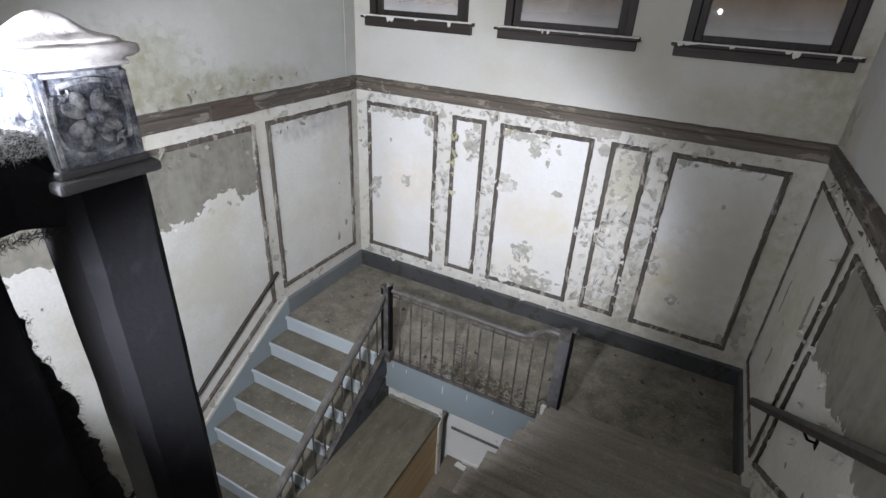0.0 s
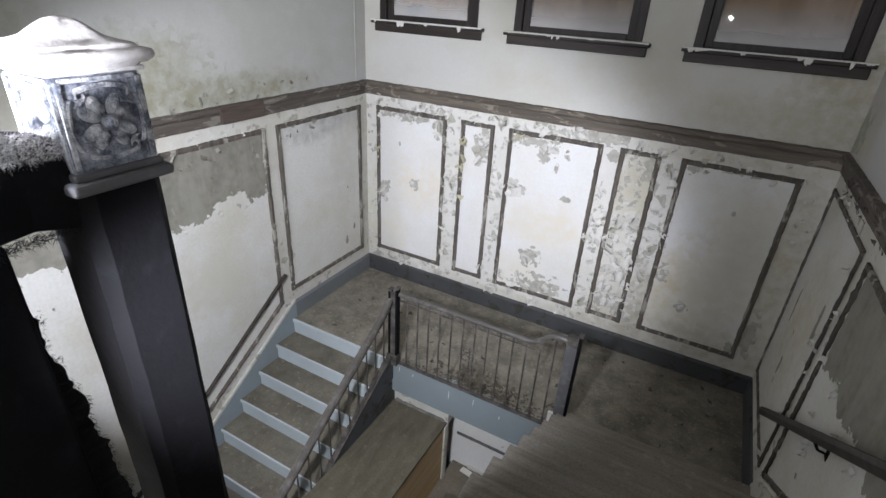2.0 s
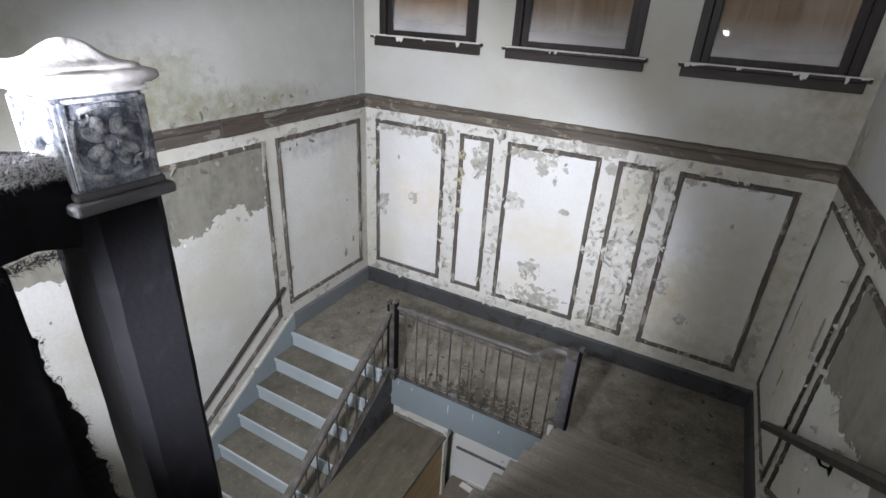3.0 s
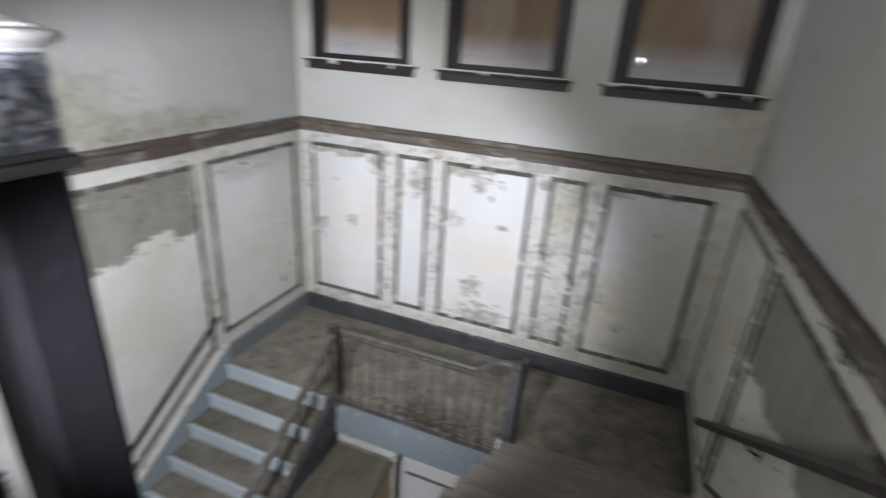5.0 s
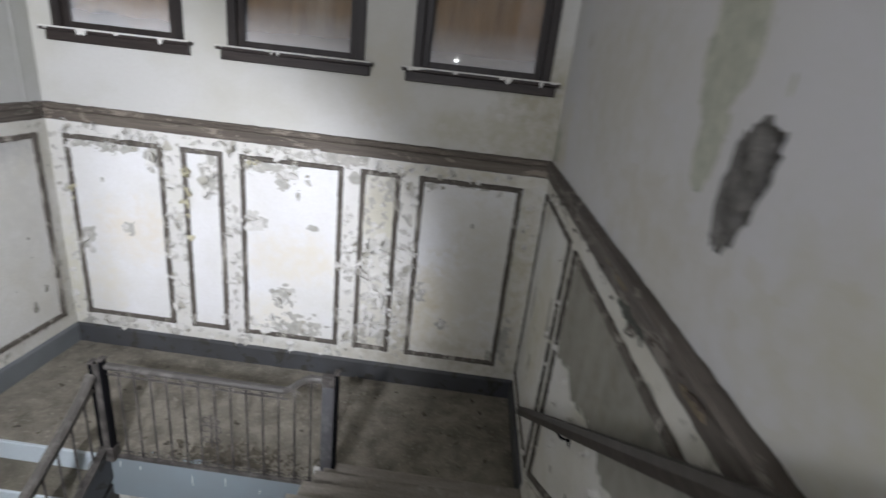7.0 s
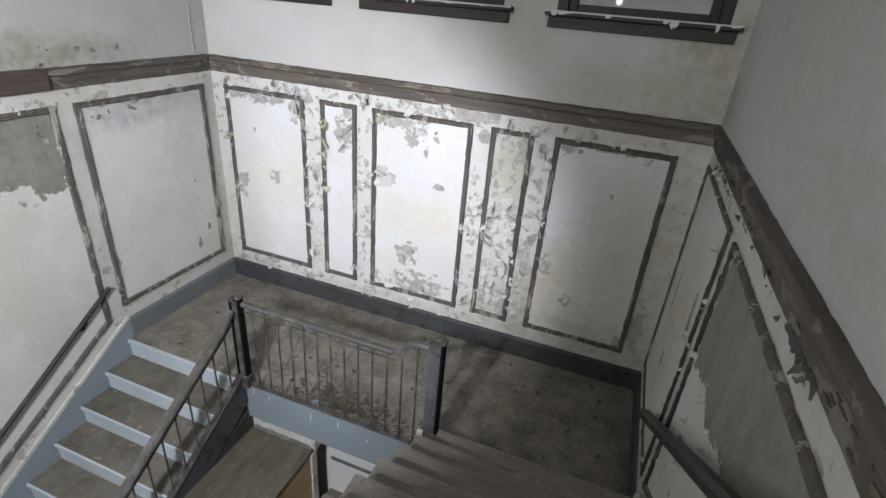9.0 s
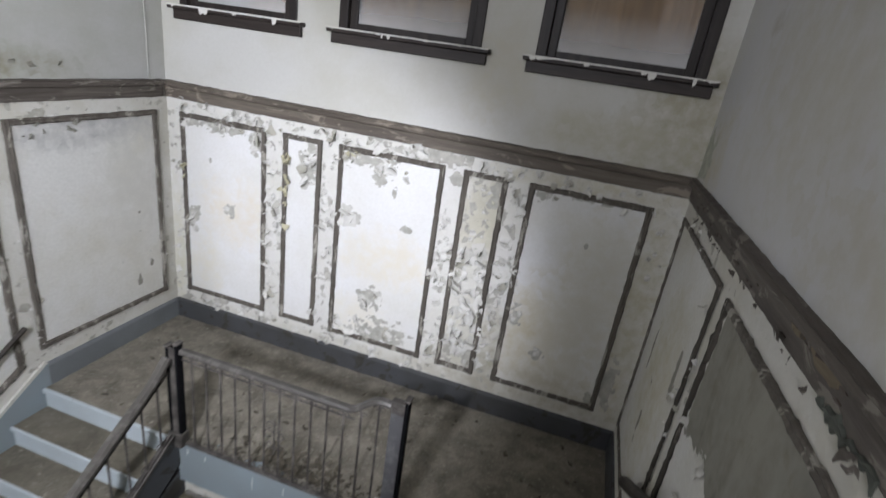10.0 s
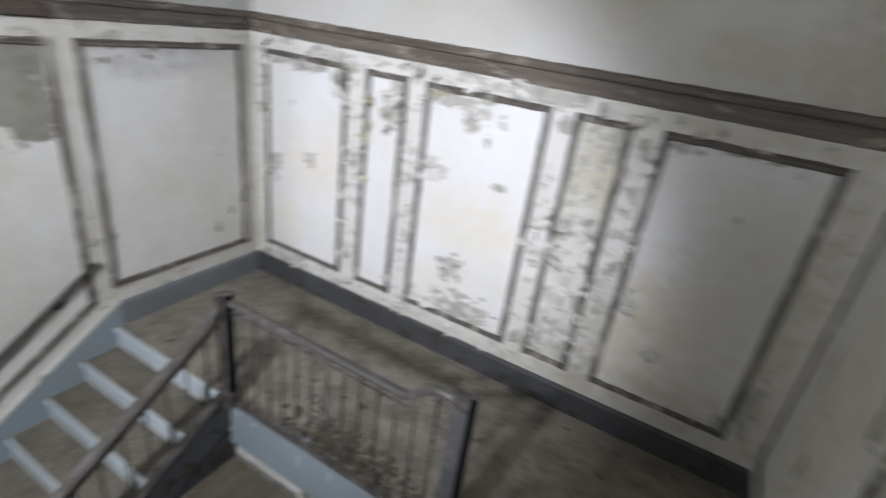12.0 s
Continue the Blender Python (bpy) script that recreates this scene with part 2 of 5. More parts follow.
def worn_wood(name, dark, light, along, show=0.5, rough=0.7, chips=None):
    """Painted or bare timber with grain along one axis, chipped."""
    n = Net(name)
    stretch = [22.0, 22.0, 22.0]
    stretch[along] = 1.6
    grain = n.noise(1.0, 6, 0.65, 0.6, tuple(stretch))
    colour = n.mix(n.ramp(grain, 0.35, 0.7), dark, light)
    colour = n.mix(n.ramp(n.noise(3.0, 5), show, show + 0.15, 0, 0.7), colour, tuple(0.55 * c for c in light))
    if chips:
        colour = n.mix(n.ramp(n.noise(9, 7, 0.65, 0.8, tuple(0.35 if i == along else 1.0 for i in range(3))), 0.56, 0.60, 0, 0.8), colour, chips)
    return n.done(colour, rough, n.calc('ADD', grain, n.calc('MULTIPLY', n.noise(30, 4), 0.4)), 0.35, 0.006)


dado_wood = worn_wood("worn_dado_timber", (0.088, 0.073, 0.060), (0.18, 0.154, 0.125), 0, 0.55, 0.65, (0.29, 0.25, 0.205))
# Side-wall rails: the same timber, grained along y and about a fifth darker.
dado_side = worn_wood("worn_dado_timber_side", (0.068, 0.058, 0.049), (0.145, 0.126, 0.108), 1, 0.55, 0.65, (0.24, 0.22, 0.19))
sill_brown = worn_wood("dark_brown_board", (0.055, 0.042, 0.034), (0.11, 0.088, 0.072), 1, 0.6, 0.6)
mould_wood = worn_wood("flaked_moulding", (0.075, 0.066, 0.055), (0.165, 0.147, 0.125), 2, 0.5, 0.75, (0.40, 0.38, 0.33))
dark_mould = worn_wood("rotted_moulding", (0.03, 0.026, 0.022), (0.10, 0.088, 0.074), 2, 0.5, 0.8, (0.16, 0.145, 0.12))
window_wood = worn_wood("dark_window_timber", (0.014, 0.011, 0.010), (0.038, 0.030, 0.026), 2, 0.6, 0.5)
sill_wood = worn_wood("dark_sill_timber", (0.018, 0.014, 0.0125), (0.048, 0.037, 0.032), 0, 0.6, 0.5)
rail_wood = worn_wood("handrail_timber", (0.022, 0.018, 0.015), (0.062, 0.052, 0.043), 1, 0.55, 0.5)
plywood = worn_wood("plywood", (0.22, 0.13, 0.07), (0.40, 0.26, 0.15), 2, 0.62, 0.7)
tan_board = worn_wood("tan_plywood", (0.36, 0.25, 0.12), (0.50, 0.37, 0.2), 1, 0.7, 0.6)


def dirt(name, a, b, c, scale=3.0, depth=0.5, stretch=None):
    n = Net(name)
    colour = n.mix(n.ramp(n.noise(scale, 7, 0.62, 0.3, stretch), 0.35, 0.68), a, b)
    colour = n.mix(n.ramp(n.noise(scale * 5, 6, 0.7), 0.56, 0.72, 0, 0.8), colour, c)
    colour = n.mix(n.ramp(n.noise(scale * 0.35, 5, 0.6, 0.6), 0.52, 0.72, 0, 0.45), colour, tuple(0.75 * v for v in c))
    colour = n.mix(n.ramp(n.noise(70, 3), 0.45, 0.75, 0, 0.4), colour, tuple(0.45 * v for v in a))
    height = n.calc('ADD', n.noise(scale * 6, 8, 0.7), n.calc('MULTIPLY', n.noise(90, 3), 0.5))
    return n.done(colour, 0.85, height, depth, 0.012)


floor_dirt = dirt("dirty_landing_floor", (0.155, 0.14, 0.112), (0.32, 0.293, 0.24), (0.47, 0.44, 0.375), 4.5, 1.0)
tread_dirt = dirt("dirty_tread", (0.13, 0.117, 0.09), (0.22, 0.20, 0.158), (0.30, 0.28, 0.235), 4.0, 0.8)
dark_tread = dirt("dark_worn_tread", (0.23, 0.207, 0.18), (0.35, 0.32, 0.28), (0.42, 0.39, 0.345), 2.0, 0.5, (0.6, 8, 8))
low_floor = dirt("lower_floor_dirt", (0.14, 0.12, 0.09), (0.20, 0.175, 0.135), (0.25, 0.22, 0.175), 2.0)

BLUE = (0.25, 0.29, 0.305)
blue_paint = paint("blue_grey_paint", BLUE, (0.27, 0.29, 0.29), (0.27, 0.33, 0.37), 0.70, 6.0, 0.2, 0.5)
riser_paint = paint("pale_blue_riser_paint", (0.56, 0.63, 0.665), (0.34, 0.345, 0.33), (0.47, 0.53, 0.56), 0.68, 7.0, 0.2, 0.5)
# Skirting in two tones: paler for the west wall, darker for north and east.
west_base = paint("pale_slate_paint", (0.185, 0.20, 0.21), (0.13, 0.13, 0.12), (0.14, 0.15, 0.155), 0.66, 6.0, 0.25, 0.55)
lifted_paint = paint("greenish_lifted_paint", (0.095, 0.105, 0.088), (0.06, 0.058, 0.05), (0.07, 0.074, 0.062), 0.6, 12.0, 0.3, 0.7)
base_paint = paint("dark_slate_paint", (0.072, 0.076, 0.082), (0.055, 0.052, 0.046), (0.055, 0.055, 0.054), 0.56, 6.0, 0.25, 0.55)


def iron(name, dark, dust, amount=0.5, rough=0.5, scale=9.0, gloss=0.3):
    n = Net(name)
    colour = n.mix(n.ramp(n.noise(scale, 6, 0.65), amount, amount + 0.25), dark, dust)
    colour = n.mix(n.ramp(n.noise(scale * 7, 3), 0.5, 0.8, 0, 0.5), colour, tuple(0.5 * v for v in dust))
    return n.done(colour, rough, n.noise(scale * 5, 4), 0.25 if scale < 20 else 0.8, 0.004, gloss=gloss)


# Near black, so that the tall newel's shaft keeps its shade in the colour.
black_iron = iron("black_painted_iron", (0.0055, 0.0055, 0.0065), (0.013, 0.0135, 0.0165), 0.55, 0.72, 18.0, 0.1)
gouged_wood = worn_wood("gouged_bare_wood", (0.10, 0.08, 0.058), (0.27, 0.22, 0.15), 1, 0.6, 0.8, (0.06, 0.05, 0.04))
rail_iron = iron("dusty_brown_iron", (0.055, 0.05, 0.045), (0.17, 0.155, 0.14), 0.45, 0.55)
rail_pale = iron("worn_pale_rail", (0.10, 0.092, 0.082), (0.22, 0.205, 0.19), 0.45, 0.5)
rail_mid = iron("worn_grey_rail", (0.07, 0.065, 0.059), (0.19, 0.178, 0.164), 0.5, 0.45)
plate_iron = iron("blue_grey_iron_plate", (0.105, 0.105, 0.11), (0.20, 0.195, 0.195), 0.5, 0.5)
# Newel top: its lamplit look is painted in as pale tones over worn iron.
lit_box = iron("lit_worn_iron", (0.09, 0.10, 0.13), (0.52, 0.55, 0.62), 0.42, 0.6, 38.0)
lit_cap = dirt("lit_cap_paint", (0.82, 0.79, 0.78), (0.90, 0.87, 0.86), (0.72, 0.68, 0.66), 26.0, 0.4)
worn_relief = iron("lit_worn_relief", (0.13, 0.145, 0.185), (0.78, 0.79, 0.83), 0.40, 0.65, 42.0)
dust = dirt("cobweb_dust", (0.015, 0.015, 0.016), (0.03, 0.03, 0.032), (0.05, 0.05, 0.05), 12.0)
pale_dust = dirt("pale_fluff", (0.55, 0.55, 0.56), (0.7, 0.7, 0.7), (0.5, 0.5, 0.5), 12.0)
flake_white = paint("paint_flake", (0.70, 0.69, 0.66), (0.48, 0.46, 0.41), (0.60, 0.585, 0.53), 0.70, 9.0, 0.1, 0.7)
ceiling_paint = paint("ceiling_paint", (0.62, 0.61, 0.58), (0.45, 0.44, 0.40), (0.55, 0.53, 0.47), 0.68)
rubble = dirt("hole_rubble", (0.12, 0.115, 0.105), (0.25, 0.24, 0.22), (0.36, 0.35, 0.32), 14.0, 1.0)


def glass_material():
    """Old pane: clear glass under a film of dust, whitened at the foot to paint in a hazy glow."""
    n = Net("dusty_hazed_window_glass")
    x, y, z = n.axes()
    film = n.calc('ADD', n.ramp(z, 3.60, 3.27, 0.0, 0.50), n.ramp(n.noise(3, 4), 0.3, 0.75, -0.03, 0.06))
    clear = n.node("ShaderNodeBsdfTransparent", Color=(0.9, 0.92, 0.92))
    dusty = n.node("ShaderNodeBsdfDiffuse", Color=(0.6, 0.6, 0.6))
    body = n.tree.nodes.new("ShaderNodeMixShader")
    n.feed(body.inputs[0], film)
    n.tree.links.new(clear.outputs[0], body.inputs[1])
    n.tree.links.new(dusty.outputs[0], body.inputs[2])
    gloss = n.node("ShaderNodeBsdfGlossy", Roughness=0.025)
    fres = n.node("ShaderNodeFresnel", IOR=1.5)
    top = n.tree.nodes.new("ShaderNodeMixShader")
    n.tree.links.new(fres.outputs[0], top.inputs[0])
    n.tree.links.new(body.outputs[0], top.inputs[1])
    n.tree.links.new(gloss.outputs[0], top.inputs[2])
    n.tree.links.new(top.outputs[0], n.out.inputs[0])
    return n.mat


window_glass = glass_material()


def glow_material():
    n = Net("lamp_lens")
    e = n.node("ShaderNodeEmission", Color=(0.95, 0.98, 1.0), Strength=60.0)
    n.tree.links.new(e.outputs[0], n.out.inputs[0])
    return n.mat


lens_glow = glow_material()


# ---- building helpers ----
def root_of(ob):
    while ob.parent:
        ob = ob.parent
    return ob


def thing(name, place, label, category, group="", kind=""):
    """An empty at a thing's base, under which its parts hang."""
    ob = new(name)
    ob.location = place
    ob.empty_display_size = 0.05
    return tagged(ob, label, category, group, kind)


def part(name, bm, material, parent=None, label=""):
    """A bmesh in world places becomes one mesh, under parent if there is one."""
    if parent:
        bmesh.ops.translate(bm, verts=bm.verts, vec=-Vector(root_of(parent).location))
    mesh = bpy.data.meshes.new(name)
    bm.to_mesh(mesh)
    bm.free()
    mesh.materials.append(material)
    ob = new(name, mesh)
    if parent:
        ob.parent = parent
    return tagged(ob, label)


def setting(name, bm, material, label, category):
    return tagged(part(name, bm, material), label, category, kind="structure")


def box(x0, x1, y0, y1, z0, z1, bevel=0.0, bm=None):
    own = bmesh.new()
    m = Matrix.Translation(((x0 + x1) / 2, (y0 + y1) / 2, (z0 + z1) / 2)) @ Matrix.Diagonal((abs(x1 - x0), abs(y1 - y0), abs(z1 - z0), 1))
    bmesh.ops.create_cube(own, size=1.0, matrix=m)
    if bevel:
        bmesh.ops.bevel(own, geom=list(own.edges), offset=bevel, segments=2, affect='EDGES', profile=0.5)
    if bm is None:
        return own
    join(bm, own)
    return bm


def join(bm, other):
    mesh = bpy.data.meshes.new("joined")
    other.to_mesh(mesh)
    other.free()
    bm.from_mesh(mesh)
    bpy.data.meshes.remove(mesh)


def beam(a, b, wide, high, bevel=0.0, up=Vector((0, 0, 1)), bm=None):
    """A bar of rectangular section from a to b."""
    a, b = Vector(a), Vector(b)
    d = (b - a).normalized()
    s = d.cross(up).normalized()
    u = s.cross(d)
    m = Matrix((s, d, u)).transposed().to_4x4()
    m.translation = (a + b) / 2
    own = bmesh.new()
    bmesh.ops.create_cube(own, size=1.0, matrix=m @ Matrix.Diagonal((wide, (b - a).length, high, 1)))
    if bevel:
        bmesh.ops.bevel(own, geom=list(own.edges), offset=bevel, segments=2, affect='EDGES', profile=0.5)
    if bm is None:
        return own
    join(bm, own)
    return bm


def sweep(path, section, closed=True):
    """A section, given as pairs (out, up), swept along places (place, out, up)."""
    bm = bmesh.new()
    rings = []
    for place, out, up in path:
        rings.append([bm.verts.new(Vector(place) + Vector(out) * s + Vector(up) * u) for s, u in section])
    k = len(section)
    for r, q in zip(rings, rings[1:]):
        for i in range(k):
            bm.faces.new((r[i], r[(i + 1) % k], q[(i + 1) % k], q[i]))
    bm.faces.new(list(reversed(rings[0])))
    bm.faces.new(rings[-1])
    bmesh.ops.recalc_face_normals(bm, faces=bm.faces)
    return bm


def strip(a, b, side, out, width, proud, seed, ragged=0.006, step=0.035):
    """A flat moulding from a to b on a wall, its edges chipped unevenly: side is the way of its width, out the way off the wall."""
    a, b, side, out = Vector(a), Vector(b), Vector(side), Vector(out)
    rng = random.Random(seed)
    n = max(2, int((b - a).length / step))
    bm = bmesh.new()
    rings = []
    for i in range(n + 1):
        p = a.lerp(b, i / n)
        w0 = -width / 2 + rng.uniform(-ragged, ragged) * (rng.random() ** 2 * 2)
        w1 = width / 2 + rng.uniform(-ragged, ragged) * (rng.random() ** 2 * 2)
        h = proud * rng.uniform(0.75, 1.1)
        sec = ((w0, 0.0), (w0 * 0.9, h * 0.7), (w0 * 0.45, h), (w1 * 0.2, h * 0.72), (w1 * 0.6, h), (w1 * 0.92, h * 0.6), (w1, 0.0))
        rings.append([bm.verts.new(p + side * s + out * u) for s, u in sec])
    for r, q in zip(rings, rings[1:]):
        for i in range(len(r) - 1):
            bm.faces.new((r[i], r[i + 1], q[i + 1], q[i]))
    bm.faces.new(rings[0])
    bm.faces.new(list(reversed(rings[-1])))
    bmesh.ops.recalc_face_normals(bm, faces=bm.faces)
    return bm


def rough_edge(bm, amount, seed):
    rng = random.Random(seed)
    for v in bm.verts:
        v.co += Vector((rng.uniform(-1, 1), rng.uniform(-1, 1), rng.uniform(-1, 1))) * amount
    return bm


def sheet(corners, thick, out, bm=None):
    """A flat slab: a polygon of places, thickened away from the room by thick against the way out."""
    own = bmesh.new()
    out = Vector(out)
    front = [own.verts.new(c) for c in corners]
    back = [own.verts.new(Vector(c) - out * thick) for c in corners]
    own.faces.new(front)
    own.faces.new(list(reversed(back)))
    for i in range(len(front)):
        j = (i + 1) % len(front)
        own.faces.new((front[j], front[i], back[i], back[j]))
    bmesh.ops.recalc_face_normals(own, faces=own.faces)
    if bm is None:
        return own
    join(bm, own)
    return bm


# ---- large structure ----
WIN = [(-3.46, -2.285), (-1.845, -0.652), (-0.187, 0.985)]   # openings in the window wall
CX, CZ, YLOW, LMID = -1.57, -0.60, 3.62, -1.45           # closet edge and top, wall and floor under the landing
WZ0, WZ1 = 3.226, 4.95
DADO0, DADO1 = 2.39, 2.555
T = 0.3
OUT = {"back": Vector((0, -1, 0)), "left": Vector((1, 0, 0)), "right": Vector((-1, 0, 0))}

bm = box(XL - T, XR + T, YB, YB + T, DADO0, WZ0)
box(XL - T, XR + T, YB, YB + T, WZ1, CEIL, bm=bm)
xs = [XL - T] + [v for w in WIN for v in w] + [XR + T]
for i in range(0, len(xs), 2):
    box(xs[i], xs[i + 1], YB, YB + T, WZ0, WZ1, bm=bm)
setting("wall_north", bm, wall_paint, "grimy off-white plaster wall with three boarded windows", "wall")
setting("wall_north_wainscot", box(XL - T, XR + T, YB, YB + T, -0.42, DADO0), stile_paint, "peeling white wainscot below a brown dado rail", "wall")
setting("wall_north_below", box(CX - 0.2, XR, YLOW, YLOW + 0.2, LMID - 0.2, -0.30), panel_paint, "white painted wall under the stair landing", "wall")
setting("wall_north_cellar", box(XL, CX - 0.2, YLOW + 0.21, YLOW + 0.4, LOW, -0.30), wall_paint, "plain wall behind the closet", "wall")
bm = box(XL - T, XL, YREAR, YB, DADO0, CEIL)
setting("wall_west", bm, left_paint, "stained grey plaster wall above the dado rail", "wall")
setting("wall_west_wainscot", box(XL - T, XL, YREAR, YB, LOW, DADO0), cream_paint, "flaking cream wainscot beside the descending stairs", "wall")
setting("wall_east_wainscot", box(XR, XR + T, YREAR, YB, LOW, DADO0), cream_paint, "flaking cream wainscot beside the ascending stairs", "wall")

# east wall above the dado, with a ragged hole broken in the plaster
HOLE = (1.60, 3.045)
K = 40
hy, hz = 0.25, 0.35
rng = random.Random(5)
bm = box(XR, XR + T, YREAR, HOLE[0] - hy, DADO0, CEIL)
box(XR, XR + T, HOLE[0] + hy, YB, DADO0, CEIL, bm=bm)
box(XR, XR + T, HOLE[0] - hy, HOLE[0] + hy, DADO0, HOLE[1] - hz, bm=bm)
box(XR, XR + T, HOLE[0] - hy, HOLE[0] + hy, HOLE[1] + hz, CEIL, bm=bm)
own, lip = bmesh.new(), bmesh.new()
inner, outer, lip_front, lip_back = [], [], [], []
per = K // 4
for i in range(K):
    # outer points run round the cut rectangle, a quarter of them along each side
    q, f = divmod(i, per)
    f = f / per
    oy, oz = ((1, -1 + 2 * f), (1 - 2 * f, 1), (-1, 1 - 2 * f), (-1 + 2 * f, -1))[q]
    a = math.atan2(oz, oy)
    k = 1 + rng.uniform(-0.11, 0.11)
    v = 0.195 * math.sin(a) * k
    u = 0.113 * math.cos(a) * k * (1.0 + 0.25 * math.sin(a)) - 0.2 * v
    outer.append(own.verts.new((XR, HOLE[0] + oy * hy, HOLE[1] + oz * hz)))
    inner.append(own.verts.new((XR, HOLE[0] + u, HOLE[1] + v)))
    lip_front.append(lip.verts.new((XR, HOLE[0] + u, HOLE[1] + v)))
    lip_back.append(lip.verts.new((XR + 0.03, HOLE[0] + u * 0.96, HOLE[1] + v * 0.97)))
for i in range(K):
    j = (i + 1) % K
    own.faces.new((outer[i], outer[j], inner[j], inner[i]))
    lip.faces.new((lip_front[i], lip_front[j], lip_back[j], lip_back[i]))
bmesh.ops.recalc_face_normals(own, faces=own.faces)
join(bm, own)
east = setting("wall_east", bm, right_paint, "plain off-white plaster wall with a broken hole", "wall")
bmesh.ops.create_grid(lip, x_segments=60, y_segments=40, size=0.5, matrix=Matrix.Translation((XR + 0.016, *HOLE)) @ Matrix.Rotation(radians(90), 4, 'Y') @ Matrix.Diagonal((0.56, 0.36, 1, 1)))
for v in lip.verts:
    if abs(v.co.x - XR - 0.016) < 0.001:
        v.co.x += 0.022 * noise.noise(v.co * 17) + 0.008 * noise.noise(v.co * 50)
        v.co.x = max(v.co.x, XR + 0.002)
        for py, pz, r in ((1.535, 3.155, 0.03), (1.55, 3.075, 0.032), (1.59, 2.95, 0.026)):
            gap = math.hypot(v.co.y - py, (v.co.z - pz) * 0.8)
            if gap < r:
                v.co.x += 0.22 * (1 - (gap / r) ** 2)
part("broken_brickwork", lip, rubble, east, "dark crumbled masonry inside the hole")

setting("wall_south", box(XL - T, XR + T, YREAR - T, YREAR, LOW, 3.75), wall_paint, "plain plaster wall that closes the stair hall", "wall")
# Unseen upper wall; its opening is made only to hold the fill lamp.
bm = box(XL - T, -2.1, YREAR - T, YREAR, 3.75, CEIL)
box(-1.2, XR + T, YREAR - T, YREAR, 3.75, CEIL, bm=bm)
box(-2.1, -1.2, YREAR - T, YREAR, 5.35, CEIL, bm=bm)
setting("wall_south_upper", bm, wall_paint, "unseen plaster wall round an opening added for the fill lamp", "wall")
setting("ceiling", box(XL - T, XR + T, YREAR - T, YB + T, CEIL, CEIL + 0.2), ceiling_paint, "stained plaster ceiling", "ceiling")
setting("floor_half_level", box(CX, XR, 0.9, YLOW, LMID - 0.2, LMID), low_floor, "dark dirty floor below the landing", "floor")
setting("floor_lower", box(XL, XR, YREAR, YLOW + 0.2, LOW - 0.2, LOW), low_floor, "dark dirty floor at the foot of the stairs", "floor")
setting("floor_upper", box(XL, XR, YREAR, YTOP, TOP - 0.28, TOP, 0.004), dark_tread, "dark worn floor at the head of the stairs", "floor")

# mid landing with its fascia
FX0, FX1 = -2.27, -0.46
bm = bmesh.new()
bmesh.ops.create_grid(bm, x_segments=90, y_segments=30, size=0.5, matrix=Matrix.Translation(((XL + XR) / 2, (EDGE + YB) / 2, FLOOR)) @ Matrix.Diagonal((XR - XL, YB - EDGE, 1, 1)))
for v in bm.verts:
    if EDGE + 0.03 < v.co.y:
        v.co.z += 0.006 * noise.noise(v.co * 6) + 0.004 * noise.noise(v.co * 21)
box(XL, XR, EDGE, YB, -0.22, FLOOR - 0.012, bm=bm)
landing = setting("floor_landing", bm, floor_dirt, "brown landing floor under dirt and plaster dust", "floor")
part("fascia", box(FX0, FX1 + 0.3, EDGE - 0.015, EDGE + 0.1, -0.445, FLOOR - 0.002, 0.003), blue_paint, landing, "blue-grey painted landing fascia")
part("fascia_soffit", box(XL, XR, EDGE + 0.1, YLOW, -0.44, -0.3), panel_paint, landing, "white soffit under the landing")
for x, z, k in ((-2.16, -0.08, 0.07), (-1.99, -0.10, 0.05), (-1.55, -0.12, 0.12), (-1.27, -0.10, 0.09), (-0.98, -0.17, 0.05)):
    part("paint_run", sheet([(x, EDGE - 0.016, z), (x - 0.004, EDGE - 0.016, z - k * 0.6), (x, EDGE - 0.016, z - k), (x + 0.004, EDGE - 0.016, z - k * 0.5), (x + 0.006, EDGE - 0.016, z)], 0.002, (0, -1, 0)), panel_paint, landing, "white paint run")

# ---- walls: panels, mouldings, dado rails and skirtings ----
PT, PB = 2.25, 0.36


def wall_panel(name, corners, wall, fill, label, seed, width=0.043, proud=0.018, rotten=()):
    """A panel on a wall: a painted field framed by mouldings, its corners given anticlockwise."""
    out = OUT[wall]
    base = sum((Vector(c) for c in corners), Vector()) / len(corners)
    ob = thing(name, base, label, "wall panel", "wall panels", "structure")
    part("panel_field", sheet([Vector(c) + out * 0.004 for c in corners], 0.003, out), fill, ob)
    for i in range(len(corners)):
        a, b = Vector(corners[i]), Vector(corners[(i + 1) % len(corners)])
        d = (b - a).normalized()
        part("moulding", strip(a + out * 0.004 - d * width / 2, b + out * 0.004 + d * width / 2, d.cross(out), out, width, proud * (1 + 0.08 * (i % 2)), seed + i, 0.018 if i in rotten else 0.0042), dark_mould if i in rotten else mould_wood, ob)
    return ob


def back_panel(x0, x1, label, seed, fill=None):
    wall_panel("wall_panel", [(x0, YB, PB), (x1, YB, PB), (x1, YB, PT), (x0, YB, PT)], "back", fill or panel_paint, label, seed, 0.05, 0.02)


back_panel(-3.515, -2.58, "white wall panel with chipped brown mouldings", 10)
back_panel(-2.345, -1.985, "narrow white wall panel with curling paint", 20)
back_panel(-1.765, -0.803, "large white wall panel with flaking paint", 30)
back_panel(-0.588, -0.25, "narrow wall panel covered in curled flakes", 40, flaking_panel)
back_panel(-0.025, 0.90, "grey-white wall panel with a broken spot", 50)

